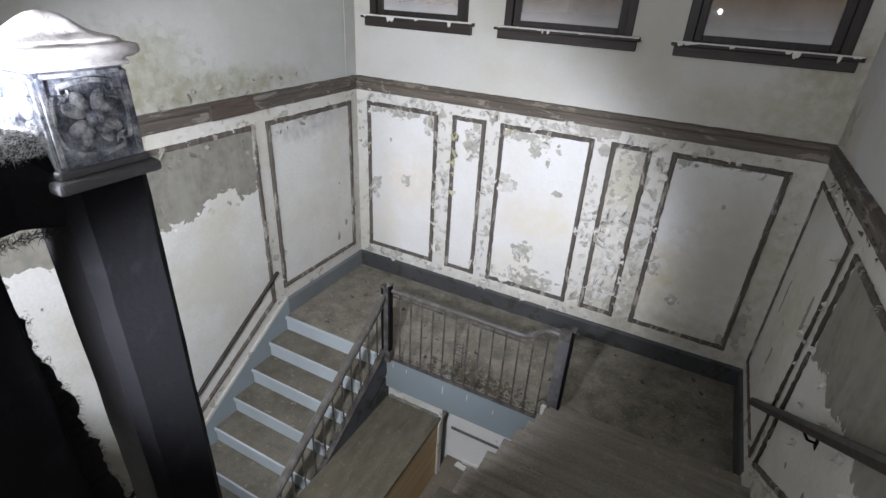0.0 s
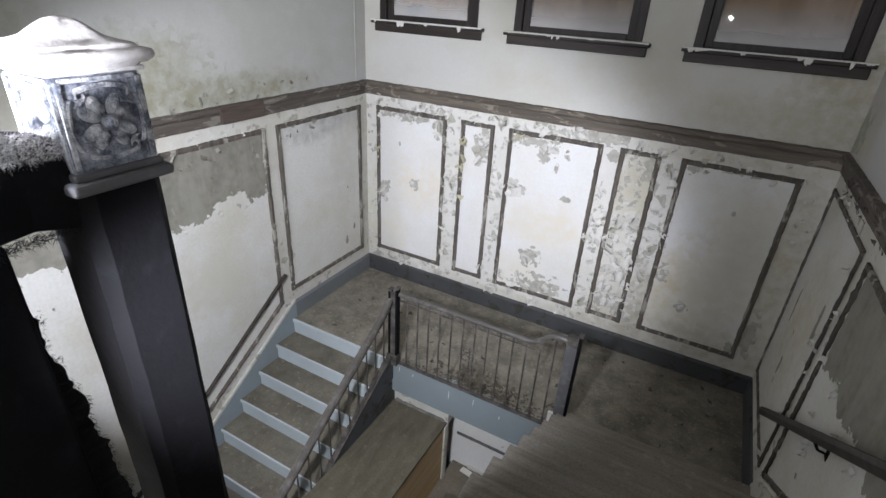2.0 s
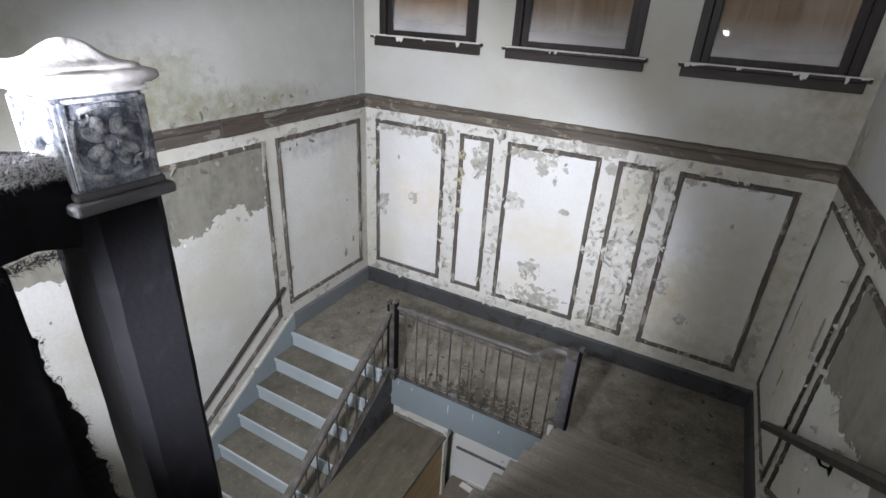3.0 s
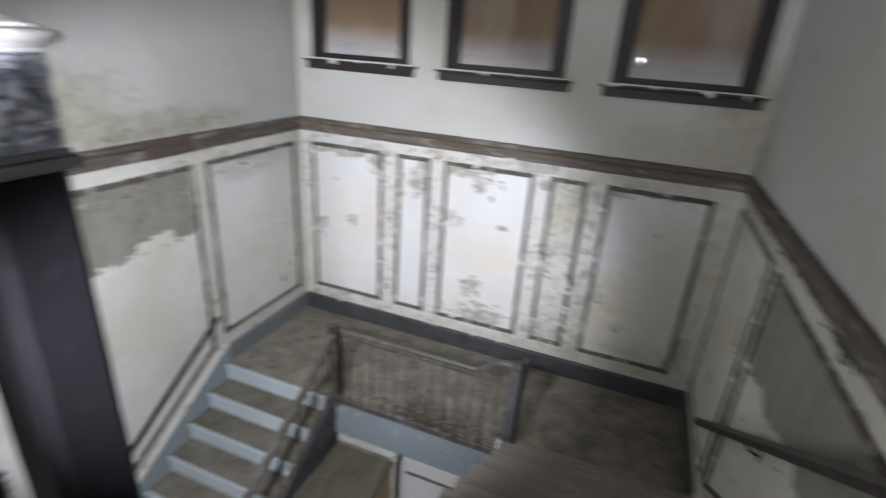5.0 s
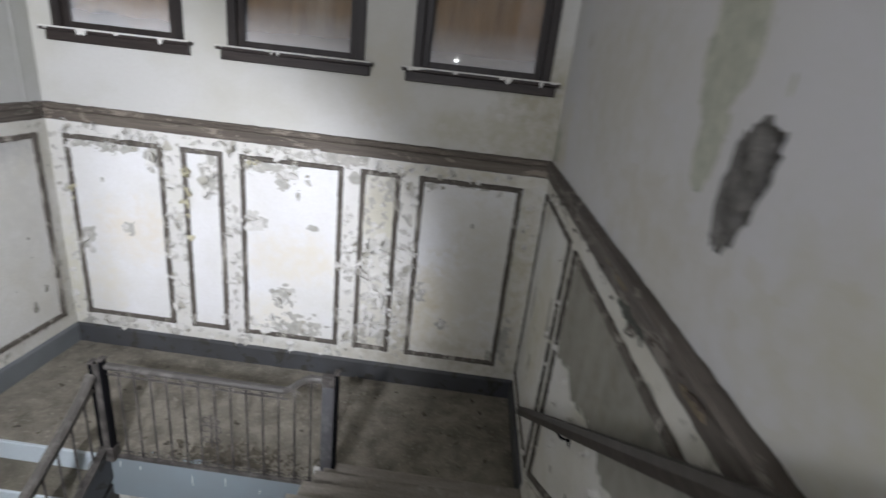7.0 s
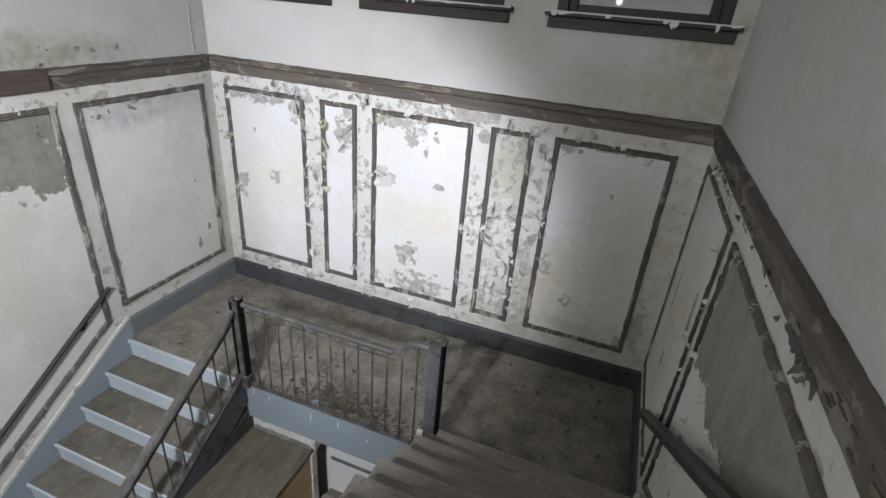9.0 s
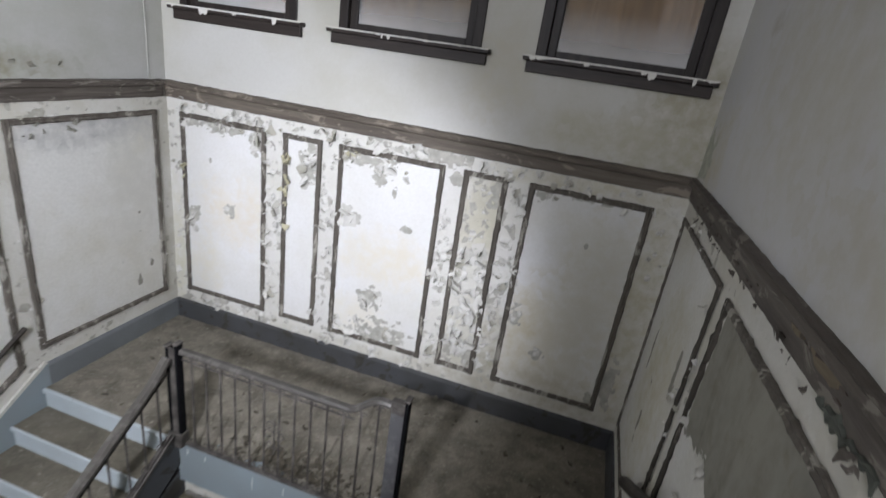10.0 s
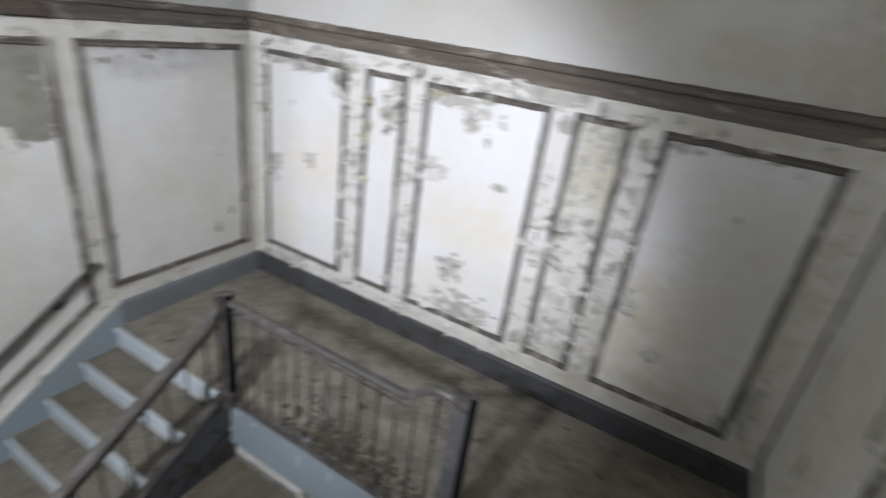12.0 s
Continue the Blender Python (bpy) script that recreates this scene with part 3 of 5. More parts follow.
SLOPE = RISE / RUN
wall_panel("wall_panel", [(XL, 4.70, PB), (XL, 3.385, PB), (XL, 3.385, PT), (XL, 4.70, PT)][::-1], "left", bare_panel, "off-white wall panel stained along its top", 60, 0.05, 0.024)
L0, L1 = 3.19, -1.2
wall_panel("wall_panel", [(XL, L0, PT), (XL, L0, 0.36 - SLOPE * 0.15), (XL, L1, 0.36 - SLOPE * (3.34 - L1)), (XL, L1, PT)], "left", bare_panel, "long wall panel half stripped to grey plaster", 70, 0.05, 0.024)
wall_panel("wall_panel", [(XR, 3.45, PT), (XR, 4.76, PT), (XR, 4.76, PB), (XR, 3.45, PB)], "right", bare_panel, "cream wall panel with torn paint at its edge", 80, 0.04, 0.016, (3,))
RB = lambda y: 0.40 + SLOPE * (3.34 - y)
wall_panel("wall_panel", [(XR, 3.24, PT - 0.01), (XR, 3.24, RB(3.24)), (XR, 0.62, RB(0.62)), (XR, 0.5, PT)], "right", bare_panel, "tapering wall panel stripped to bare plaster", 90, 0.045, 0.02, (0,))


def dado(name, a, b, wall, material, label, seed):
    out = OUT[wall]
    rng = random.Random(seed)
    a, b = Vector(a), Vector(b)
    n = int((b - a).length / 0.05)
    path = [(a.lerp(b, i / n) + Vector((0, 0, rng.uniform(-0.003, 0.003))), out, Vector((0, 0, 1))) for i in range(n + 1)]
    section = ((0, 0), (0.018, 0.006), (0.022, 0.10), (0.045, 0.115), (0.05, 0.135), (0.04, 0.15), (0.045, 0.158), (0.0, 0.165))
    ob = setting(name, sweep(path, section), material, label, "dado rail")
    return ob


dado("trim_dado_north", (XL, YB, DADO0), (XR, YB, DADO0), "back", dado_wood, "scuffed brown wooden dado rail", 1)
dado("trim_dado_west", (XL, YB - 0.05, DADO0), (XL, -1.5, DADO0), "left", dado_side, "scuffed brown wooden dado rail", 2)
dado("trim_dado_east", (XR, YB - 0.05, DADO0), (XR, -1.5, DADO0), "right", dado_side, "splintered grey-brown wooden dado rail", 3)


setting("trim_dado_patch", box(XL + 0.02, XL + 0.056, 2.72, 3.2, DADO0 + 0.012, DADO1 + 0.004, 0.004), sill_brown, "darker brown board let into the dado rail", "dado rail")


def skirting(name, a, b, wall, height, material):
    out = OUT[wall]
    path = [(Vector(a), out, Vector((0, 0, 1))), (Vector(b), out, Vector((0, 0, 1)))]
    setting(name, sweep(path, ((0, 0), (0.022, 0), (0.022, height - 0.03), (0.012, height - 0.008), (0, height))), material, "slate blue painted skirting board", "skirting")


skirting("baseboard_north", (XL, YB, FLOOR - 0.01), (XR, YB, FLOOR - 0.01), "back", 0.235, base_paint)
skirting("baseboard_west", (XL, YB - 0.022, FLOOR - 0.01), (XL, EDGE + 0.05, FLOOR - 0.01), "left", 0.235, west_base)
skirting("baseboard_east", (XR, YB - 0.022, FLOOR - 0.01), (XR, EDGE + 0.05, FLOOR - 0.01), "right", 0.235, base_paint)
# skirtings that follow the stairs
yb = EDGE - RUN * 13
setting("baseboard_stair_west", sheet([(XL + 0.02, EDGE + 0.05, 0.19), (XL + 0.02, EDGE + 0.05, -0.3), (XL + 0.02, yb, -0.3 - SLOPE * (EDGE + 0.05 - yb)), (XL + 0.02, yb, 0.14 - SLOPE * (EDGE - yb))], 0.02, (1, 0, 0)), blue_paint, "blue-grey skirting that follows the stairs down", "skirting")
setting("trim_stair_west", beam((XL + 0.012, EDGE + 0.04, 0.20), (XL + 0.012, yb, 0.165 - SLOPE * (EDGE - yb)), 0.024, 0.035, 0.004), cream_paint, "cream capping over the stair skirting", "skirting")
setting("baseboard_stair_east", sheet([(XR - 0.02, EDGE + 0.05, 0.19), (XR - 0.02, EDGE + 0.05, 0.0), (XR - 0.02, YTOP, TOP), (XR - 0.02, YTOP, TOP + 0.2), (XR - 0.02, EDGE - 0.02, 0.33)], 0.02, (-1, 0, 0)), cream_paint, "cream skirting that follows the stairs up", "skirting")

# ---- windows ----
PANES = []
for i, (a, b) in enumerate(WIN):
    w = thing("window_%d" % (i + 1), ((a + b) / 2, YB, WZ0), "dark timber window boarded over with plywood behind dusty glass", "window", "boarded windows", "structure")
    for x0, x1 in ((a - 0.02, a + 0.06), (b - 0.06, b + 0.02)):
        part("casing", box(x0, x1, YB - 0.018, YB + 0.12, WZ0, WZ1 + 0.02, 0.006), window_wood, w)
    part("head", box(a + 0.06, b - 0.06, YB - 0.015, YB + 0.12, WZ1 - 0.08, WZ1 + 0.02, 0.006), window_wood, w)
    for x0, x1 in ((a + 0.06, a + 0.125), (b - 0.125, b - 0.06)):
        part("stile", box(x0, x1, YB + 0.03, YB + 0.085, WZ0 + 0.01, WZ1 - 0.08, 0.005), window_wood, w)
    part("bottom_rail", box(a + 0.125, b - 0.125, YB + 0.03, YB + 0.085, WZ0 + 0.005, WZ0 + 0.06, 0.005), window_wood, w)
    pane = part("pane", box(a + 0.125, b - 0.125, YB + 0.055, YB + 0.059, WZ0 + 0.06, WZ1 - 0.08), window_glass, w, "dusty glass pane")
    pane.visible_shadow = False
    part("board", box(a, b, YB + 0.13, YB + 0.15, WZ0, WZ1), plywood, w, "stained plywood board")
    if i == 0:
        arc = [(a + 0.19 + 0.46 * k / 14, YB + 0.118, WZ0 + 0.05 + 0.15 * math.sin(math.pi * k / 14) ** 0.7 * (1.15 - 0.5 * k / 14)) for k in range(15)]
        part("lifted_veneer", sheet(arc + [(a + 0.65, YB + 0.118, WZ0), (a + 0.19, YB + 0.118, WZ0)], 0.008, (0, -1, 0)), sill_brown, w, "curled brown veneer off the board")
    sill = part("sill", box(a - 0.10, b + 0.10, YB - 0.085, YB + 0.03, WZ0 - 0.032, WZ0 + 0.004, 0.008), sill_wood, w)
    rng = random.Random(i + 3)
    bm = box(a - 0.098, b + 0.098, YB - 0.0875, YB - 0.03, WZ0 - 0.004, WZ0 + 0.0075, 0.003)
    x = a - 0.05
    while x < b + 0.05:
        k, d = rng.uniform(0.015, 0.075), rng.choice((0.015, 0.03, 0.045, 0.07))
        d *= 0.75
        rim = ((0.0, 0.002), (0.06, -0.6 * d), (0.2, -0.95 * d), (0.4, -d), (0.55, -0.7 * d), (0.72, -0.85 * d), (0.93, -0.45 * d), (1.0, 0.002))
        bm_drip = sheet([(x + k * f, YB - 0.089, WZ0 + h) for f, h in rim], 0.003, (0, -1, 0))
        join(bm, bm_drip)
        x += rng.choice((0.05, 0.09, 0.3, 0.4))
    part("paint_drips", rough_edge(bm, 0.002, i), flake_white, sill, "crusts of peeling white paint")
    part("apron", box(a - 0.075, b + 0.075, YB - 0.04, YB, WZ0 - 0.115, WZ0 - 0.032, 0.006), sill_wood, w)

# ---- stairs ----
def flight(name, label, x0, x1, up, tread_mat, riser_mat):
    """A flight from the landing, up or down towards the viewer's floor: each tread and riser a piece of its own."""
    ob = thing(name, ((x0 + x1) / 2, EDGE, 0 if up else LOW), label, "staircase", "", "structure")
    for i in range(STEPS - 1 if up else STEPS):
        if up:
            z, y = RISE * (i + 1), EDGE - RUN * i
            part("tread", box(x0, x1, y - RUN - 0.004, y + 0.028, z - 0.04, z, 0.008), tread_mat, ob)
            part("riser", box(x0 + 0.012, x1, y - 0.02, y, z - RISE + (0 if i else FLOOR), z - 0.04), riser_mat, ob)
        else:
            z, y = FLOOR - RISE * i, EDGE - RUN * i
            if i:
                part("tread", box(x0, x1, y - 0.022, y + RUN + 0.0, z - 0.035, z, 0.006), tread_mat, ob)
            part("riser", box(x0, x1, y - 0.012, y + 0.008, z - RISE, z - (0.035 if i else 0.002)), riser_mat, ob)
            part("nosing", box(x0, x1, y - 0.03, y - 0.01, z - 0.038, z + 0.003, 0.006), riser_mat, ob, "pale blue painted nosing")
    if up:
        part("riser", box(x0, x1, YTOP - 0.02, YTOP - 0.001, TOP - RISE, TOP - 0.002), riser_mat, ob)
        bm = sheet([(x0 + 0.03, EDGE, -0.18), (x0 + 0.03, EDGE, 0.02), (x0 + 0.03, YTOP, TOP - 0.2), (x0 + 0.03, YTOP, TOP - 0.4)], x1 - x0 - 0.03, (-1, 0, 0))
        part("soffit", bm, riser_mat, ob)
    return ob


RX0, LX1 = -0.44, -2.27
up_flight = flight("stair_flight", "dark worn stair flight rising from the landing", RX0, XR, True, dark_tread, dark_tread)
down_flight = flight("stair_flight", "dirty brown stair flight with pale blue risers", XL, LX1, False, tread_dirt, riser_paint)
yl = EDGE - RUN * STEPS
# Stringer and spandrel use the dark skirting tone: their shade is painted in.
bm = sheet([(LX1 + 0.03, EDGE + 0.06, 0.11), (LX1 + 0.03, EDGE + 0.06, -0.22), (LX1 + 0.03, yl, LOW - 0.2), (LX1 + 0.03, yl, LOW + 0.14)], 0.04, (1, 0, 0))
part("stringer", bm, base_paint, down_flight, "stair stringer with its shade painted in dark slate")
part("spandrel", sheet([(LX1 + 0.02, EDGE + 0.06, -0.3), (LX1 + 0.02, EDGE + 0.06, LOW), (LX1 + 0.02, yl, LOW), (LX1 + 0.02, yl, LOW + 0.1)], 0.03, (1, 0, 0)), base_paint, down_flight, "panel under the stair string with its shade painted in")
part("string_cap", beam((LX1 + 0.01, EDGE + 0.04, 0.115), (LX1 + 0.01, yl, LOW + 0.13), 0.06, 0.03, 0.006), rail_iron, down_flight)
part("soffit", sheet([(LX1, EDGE, -0.42), (XL, EDGE, -0.42), (XL, yl, LOW - 0.2), (LX1, yl, LOW - 0.2)], 0.04, (0, 0, 1)), panel_paint, down_flight)


# ---- ironwork ----
def rod(a, b, r=0.007, sides=6, bm=None):
    a, b = Vector(a), Vector(b)
    d = b - a
    own = bmesh.new()
    m = Matrix.Translation((a + b) / 2) @ d.to_track_quat('Z', 'Y').to_matrix().to_4x4()
    bmesh.ops.create_cone(own, cap_ends=True, segments=sides, radius1=r, radius2=r, depth=d.length, matrix=m)
    if bm is None:
        return own
    join(bm, own)
    return bm


def loop(centre, radius, thick, across, upward, turn=1.0, n=9):
    """A small open scroll of round bar in the plane of two ways."""
    bm = bmesh.new()
    rings = []
    across, upward = Vector(across), Vector(upward)
    norm = across.cross(upward)
    for i in range(n + 1):
        a = turn * 2 * math.pi * i / n
        rad = radius * (1 - 0.35 * i / n)
        d = across * math.cos(a) + upward * math.sin(a)
        p = Vector(centre) + d * rad
        rings.append([bm.verts.new(p + (d * math.cos(b) + norm * math.sin(b)) * thick) for b in (0, 1.57, 3.14, 4.71)])
    for r, q in zip(rings, rings[1:]):
        for k in range(4):
            bm.faces.new((r[k], r[(k + 1) % 4], q[(k + 1) % 4], q[k]))
    return bm


def baluster(parent, foot, head, across, up):
    b = part("baluster", rod(foot, head, 0.0085), rail_iron, parent)
    bm = loop(Vector(foot) + Vector(up) * 0.03 + Vector(across) * 0.024, 0.023, 0.005, across, up, 0.85)
    join(bm, loop(Vector(foot) + Vector(up) * 0.03 - Vector(across) * 0.024, 0.023, 0.005, -Vector(across), up, 0.85))
    part("scroll", bm, rail_iron, b)
    bm = rod(Vector(head) - Vector(up) * 0.10, Vector(head) - Vector(up) * 0.085, 0.010, 6)
    join(bm, loop(Vector(head) - Vector(up) * 0.05 + Vector(across) * 0.022, 0.02, 0.0045, across, up, 0.8))
    join(bm, loop(Vector(head) - Vector(up) * 0.05 - Vector(across) * 0.022, 0.02, 0.0045, -Vector(across), up, 0.8))
    part("collar", bm, rail_iron, b)


UP = Vector((0, 0, 1))
NLX, NRX, NY = -2.235, -0.415, 3.325
# balustrade across the landing
bal = thing("landing_balustrade", ((NLX + NRX) / 2, NY, FLOOR), "dusty wrought-iron balustrade with scrolls across the landing edge", "balustrade")
X0, X1 = NLX + 0.07, NRX - 0.06


def rail_height(x):
    """Height of the landing rail, which sweeps up at one end."""
    k = min(max((x - (X1 - 0.31)) / 0.23, 0), 1)
    return 0.85 + 0.14 * (k * k * (3 - 2 * k))


path = []
for i in range(91):
    x = X0 + (X1 - X0) * i / 90
    d = (rail_height(x + 0.01) - rail_height(x - 0.01)) / 0.02
    up = Vector((-d, 0, 1)).normalized()
    path.append(((x, NY, rail_height(x)), Vector((0, 1, 0)), up))
part("top_rail", sweep(path, ((-0.028, -0.02), (0.028, -0.02), (0.03, 0.0), (0.018, 0.016), (-0.018, 0.016), (-0.03, 0.0))), rail_mid, bal)
# scrolled ornament in the middle of the balustrade
xm, zm = (X0 + X1) / 2 - 0.04, 0.36
bm = rod((xm, NY, zm - 0.16), (xm, NY, zm + 0.16), 0.007)
for sx in (-1, 1):
    for z, r in ((0.10, 0.034), (0.02, 0.042), (-0.08, 0.034)):
        join(bm, loop((xm + sx * (r + 0.004), NY, zm + z), r, 0.005, (-sx, 0, 0), (0, 0, 1 if z > 0 else -1), 0.9, 12))
part("centre_ornament", bm, rail_iron, bal, "scrolled iron ornament")
part("under_rail", box(X0, X1 - 0.26, NY - 0.006, NY + 0.006, 0.765, 0.775), rail_iron, bal)
part("bottom_rail", box(X0, X1, NY - 0.016, NY + 0.016, FLOOR + 0.014, FLOOR + 0.032, 0.003), rail_iron, bal)
part("kerb_rail", box(X0, X1, NY - 0.012, NY + 0.02, FLOOR, FLOOR + 0.016, 0.003), rail_iron, bal)
N = 13
for i in range(N):
    x = X0 + (X1 - X0) * (i + 0.7) / (N + 0.4)
    baluster(bal, (x, NY, FLOOR + 0.03), (x, NY, rail_height(x) - 0.02), (1, 0, 0), UP)

# balustrade of the descending flight
sb = thing("stair_balustrade", (NLX, EDGE - 1.6, LOW), "iron stair balustrade with a worn wooden handrail", "balustrade")
SX = LX1 + 0.015
n_up = Vector((0, -RISE, RUN)).normalized()
rail_at = lambda y, h: Vector((SX, y, h + 0.08 - SLOPE * (EDGE - y)))
path = []
for i in range(48):
    y = 3.27 - i * 0.072
    lift = 0.05 * max(0, 1 - i / 3) ** 2
    path.append((rail_at(y, 0.70) + Vector((0, 0, lift)), Vector((1, 0, 0)), n_up))
part("handrail", sweep(path, ((-0.034, -0.022), (0.034, -0.022), (0.036, 0.004), (0.022, 0.024), (-0.022, 0.024), (-0.036, 0.004))), rail_pale, sb, "grey-brown worn handrail")
for h in (0.04, 0.62):
    part("string_rail", beam(rail_at(3.27, h), rail_at(yl, h), 0.02, 0.016), rail_iron, sb)
for i in range(24):
    y = 3.27 - 0.1 - i * RUN / 2
    if y > yl:
        baluster(sb, rail_at(y, 0.045), rail_at(y, 0.69), (0, 1, 0), UP)


def landing_newel(x, high, label, plate):
    """A square iron post made of bars and a plate, with small square caps."""
    ob = thing("newel_post", (x, NY, FLOOR), label, "newel post", "landing newel posts")
    for sx, top in ((0.046, high + 0.03),) if plate else ((-0.042, high), (0.042, high + 0.035)):
        bar = part("bar", box(x + sx - 0.012, x + sx + 0.012, NY - 0.03, NY + 0.03, FLOOR, top, 0.003), black_iron, ob)
        part("bar_cap", box(x + sx - 0.02, x + sx + 0.02, NY - 0.036, NY + 0.036, top, top + 0.016, 0.004), rail_iron, bar)
    if plate:
        part("face_plate", box(x - 0.06, x + 0.033, NY - 0.026, NY + 0.02, 0.10, high - 0.09, 0.004), plate_iron, ob)
        bm = box(x - 0.066, x + 0.036, NY - 0.03, NY + 0.024, high - 0.09, high + 0.01, 0.01)
        for k in (-0.035, 0.005):
            join(bm, loop((x + k, NY - 0.032, high - 0.05), 0.017, 0.005, (1, 0, 0), (0, 0, 1), 0.9))
        part("head_block", bm, rail_iron, ob)
    else:
        part("face_plate", box(x - 0.029, x + 0.029, NY - 0.022, NY - 0.012, 0.06, high), rail_iron, ob)
    part("foot", box(x - 0.064, x + 0.06, NY - 0.045, NY + 0.045, FLOOR - 0.015, 0.08, 0.006), rail_iron, ob)
    return ob


landing_newel(NLX, 0.86, "black iron newel post of two bars", False)
landing_newel(NRX, 1.03, "iron newel post with a blue-grey plate", True)
# broken end of rail that hangs at the foot of the taller post
bm = sweep([((NRX - 0.075, NY - 0.05, 0.20), Vector((1, 0, 0)), Vector((0, 1, 0))), ((NRX - 0.073, NY - 0.058, 0.08), Vector((1, 0, 0)), Vector((0, 1, 0))), ((NRX - 0.082, NY - 0.068, -0.05), Vector((0.5, 0, 0)), Vector((0, 0.5, 0)))], ((-0.022, -0.014), (0.022, -0.014), (0.022, 0.014), (-0.022, 0.014)))
tagged(part("rail_bracket", bm, stile_paint), "broken pale bracket at the foot of the newel post", "bracket")

# ---- wall handrails ----
def wall_handrail(x, wall_x, y_end, z_end, y_far, label, width=0.055, high=0.06, material=None):
    ob = thing("wall_handrail", (x, y_end, z_end), label, "handrail", "wall handrails")
    z_far = z_end + SLOPE_R * (y_end - y_far) * (1 if x > 0 else -1)
    a, b = Vector((x, y_end, z_end)), Vector((x, y_far, z_far))
    d = (b - a).normalized()
    up = Vector((1, 0, 0)).cross(d)
    up = up if up.z > 0 else -up
    sec = ((-width / 2, -high / 2), (width / 2, -high / 2), (width / 2 + 0.004, high * 0.1), (width / 2 - 0.008, high / 2), (-width / 2 + 0.008, high / 2), (-width / 2 - 0.004, high * 0.1))
    part("rail", sweep([(a, Vector((1, 0, 0)), up), (a.lerp(b, 0.5), Vector((1, 0, 0)), up), (b, Vector((1, 0, 0)), up)], sec), material or rail_wood, ob)
    length = (b - a).length
    k = 1.36 if x > 0 else 0.35
    while k < length:
        p = a + d * k
        foot = Vector((wall_x, p.y, p.z - 0.09))
        bm = rod(p - up * 0.03, p - up * 0.03 + Vector(((wall_x - x) * 0.35, 0, -0.045)), 0.008)
        rod(p - up * 0.03 + Vector(((wall_x - x) * 0.35, 0, -0.045)), foot, 0.008, 6, bm)
        box(foot.x - 0.006, foot.x + 0.006, foot.y - 0.025, foot.y + 0.025, foot.z - 0.035, foot.z + 0.035, 0.002, bm)
        part("bracket", bm, black_iron, ob)
        k += 1.57 if x > 0 else 1.15
    return ob


SLOPE_R = 0.686
wall_handrail(XR - 0.085, XR, 3.64, 0.725, YTOP - 0.35, "dark worn wooden handrail on iron brackets", 0.062, 0.062)
wall_handrail(XL + 0.06, XL, 3.24, 0.63, 0.3, "thin dark wooden handrail beside descending stairs", 0.03, 0.035)

# ---- conduit in the corner ----
ob = thing("conduit", (XL + 0.03, YB - 0.22, DADO1), "thin painted conduit running up the wall corner", "conduit", kind="structure")
part("pipe", rod((XL + 0.007, YB - 0.2, DADO1), (XL + 0.007, YB - 0.2, CEIL), 0.006, 8), left_paint, ob)

# ---- head of the stairs: ornate newel ----
NX, NYT, W = -0.555, 0.105, 0.051
nw = thing("newel_post", (NX, NYT, TOP), "ornate black iron newel post, its cap painted lamplit white", "newel post")
Z0 = 3.318                                  # under the ornamented box


def frustum(half0, half1, z0, z1, bm):
    lo = [bm.verts.new((NX + sx * half0, NYT + sy * half0, z0)) for sx, sy in ((-1, -1), (1, -1), (1, 1), (-1, 1))]
    hi = [bm.verts.new((NX + sx * half1, NYT + sy * half1, z1)) for sx, sy in ((-1, -1), (1, -1), (1, 1), (-1, 1))]
    for i in range(4):
        j = (i + 1) % 4
        bm.faces.new((lo[i], lo[j], hi[j], hi[i]))
    bm.faces.new(list(reversed(lo)))
    bm.faces.new(hi)


CH, SW = 0.016, 0.055                                   # width of the shaft's chamfered corners
section = [(SW, CH - SW), (SW, SW - CH), (SW - CH, SW), (CH - SW, SW), (-SW, SW - CH), (-SW, CH - SW), (CH - SW, -SW), (SW - CH, -SW)]
bm = sweep([(Vector((NX, NYT, TOP + (Z0 - 0.012 - TOP) * k / 24)), Vector((1, 0, 0)), Vector((0, 1, 0))) for k in range(25)], section)
part("shaft", rough_edge(bm, 0.0007, 31), black_iron, nw)
bm = box(NX - W - 0.014, NX + W + 0.014, NYT - W - 0.014, NYT + W + 0.014, Z0 - 0.012, Z0 + 0.004, 0.005)
box(NX - W - 0.006, NX + W + 0.006, NYT - W - 0.006, NYT + W + 0.006, Z0 + 0.004, Z0 + 0.014, 0.003, bm)
part("neck_ring", bm, plate_iron, nw, "dusty moulded neck ring")
Z1 = Z0 + 0.125
bm = bmesh.new()
frustum(W + 0.001, W - 0.002, Z0 + 0.012, Z1, bm)
bmesh.ops.recalc_face_normals(bm, faces=bm.faces)
block = part("ornament_box", bm, lit_box, nw, "worn iron box with cast flower ornament")
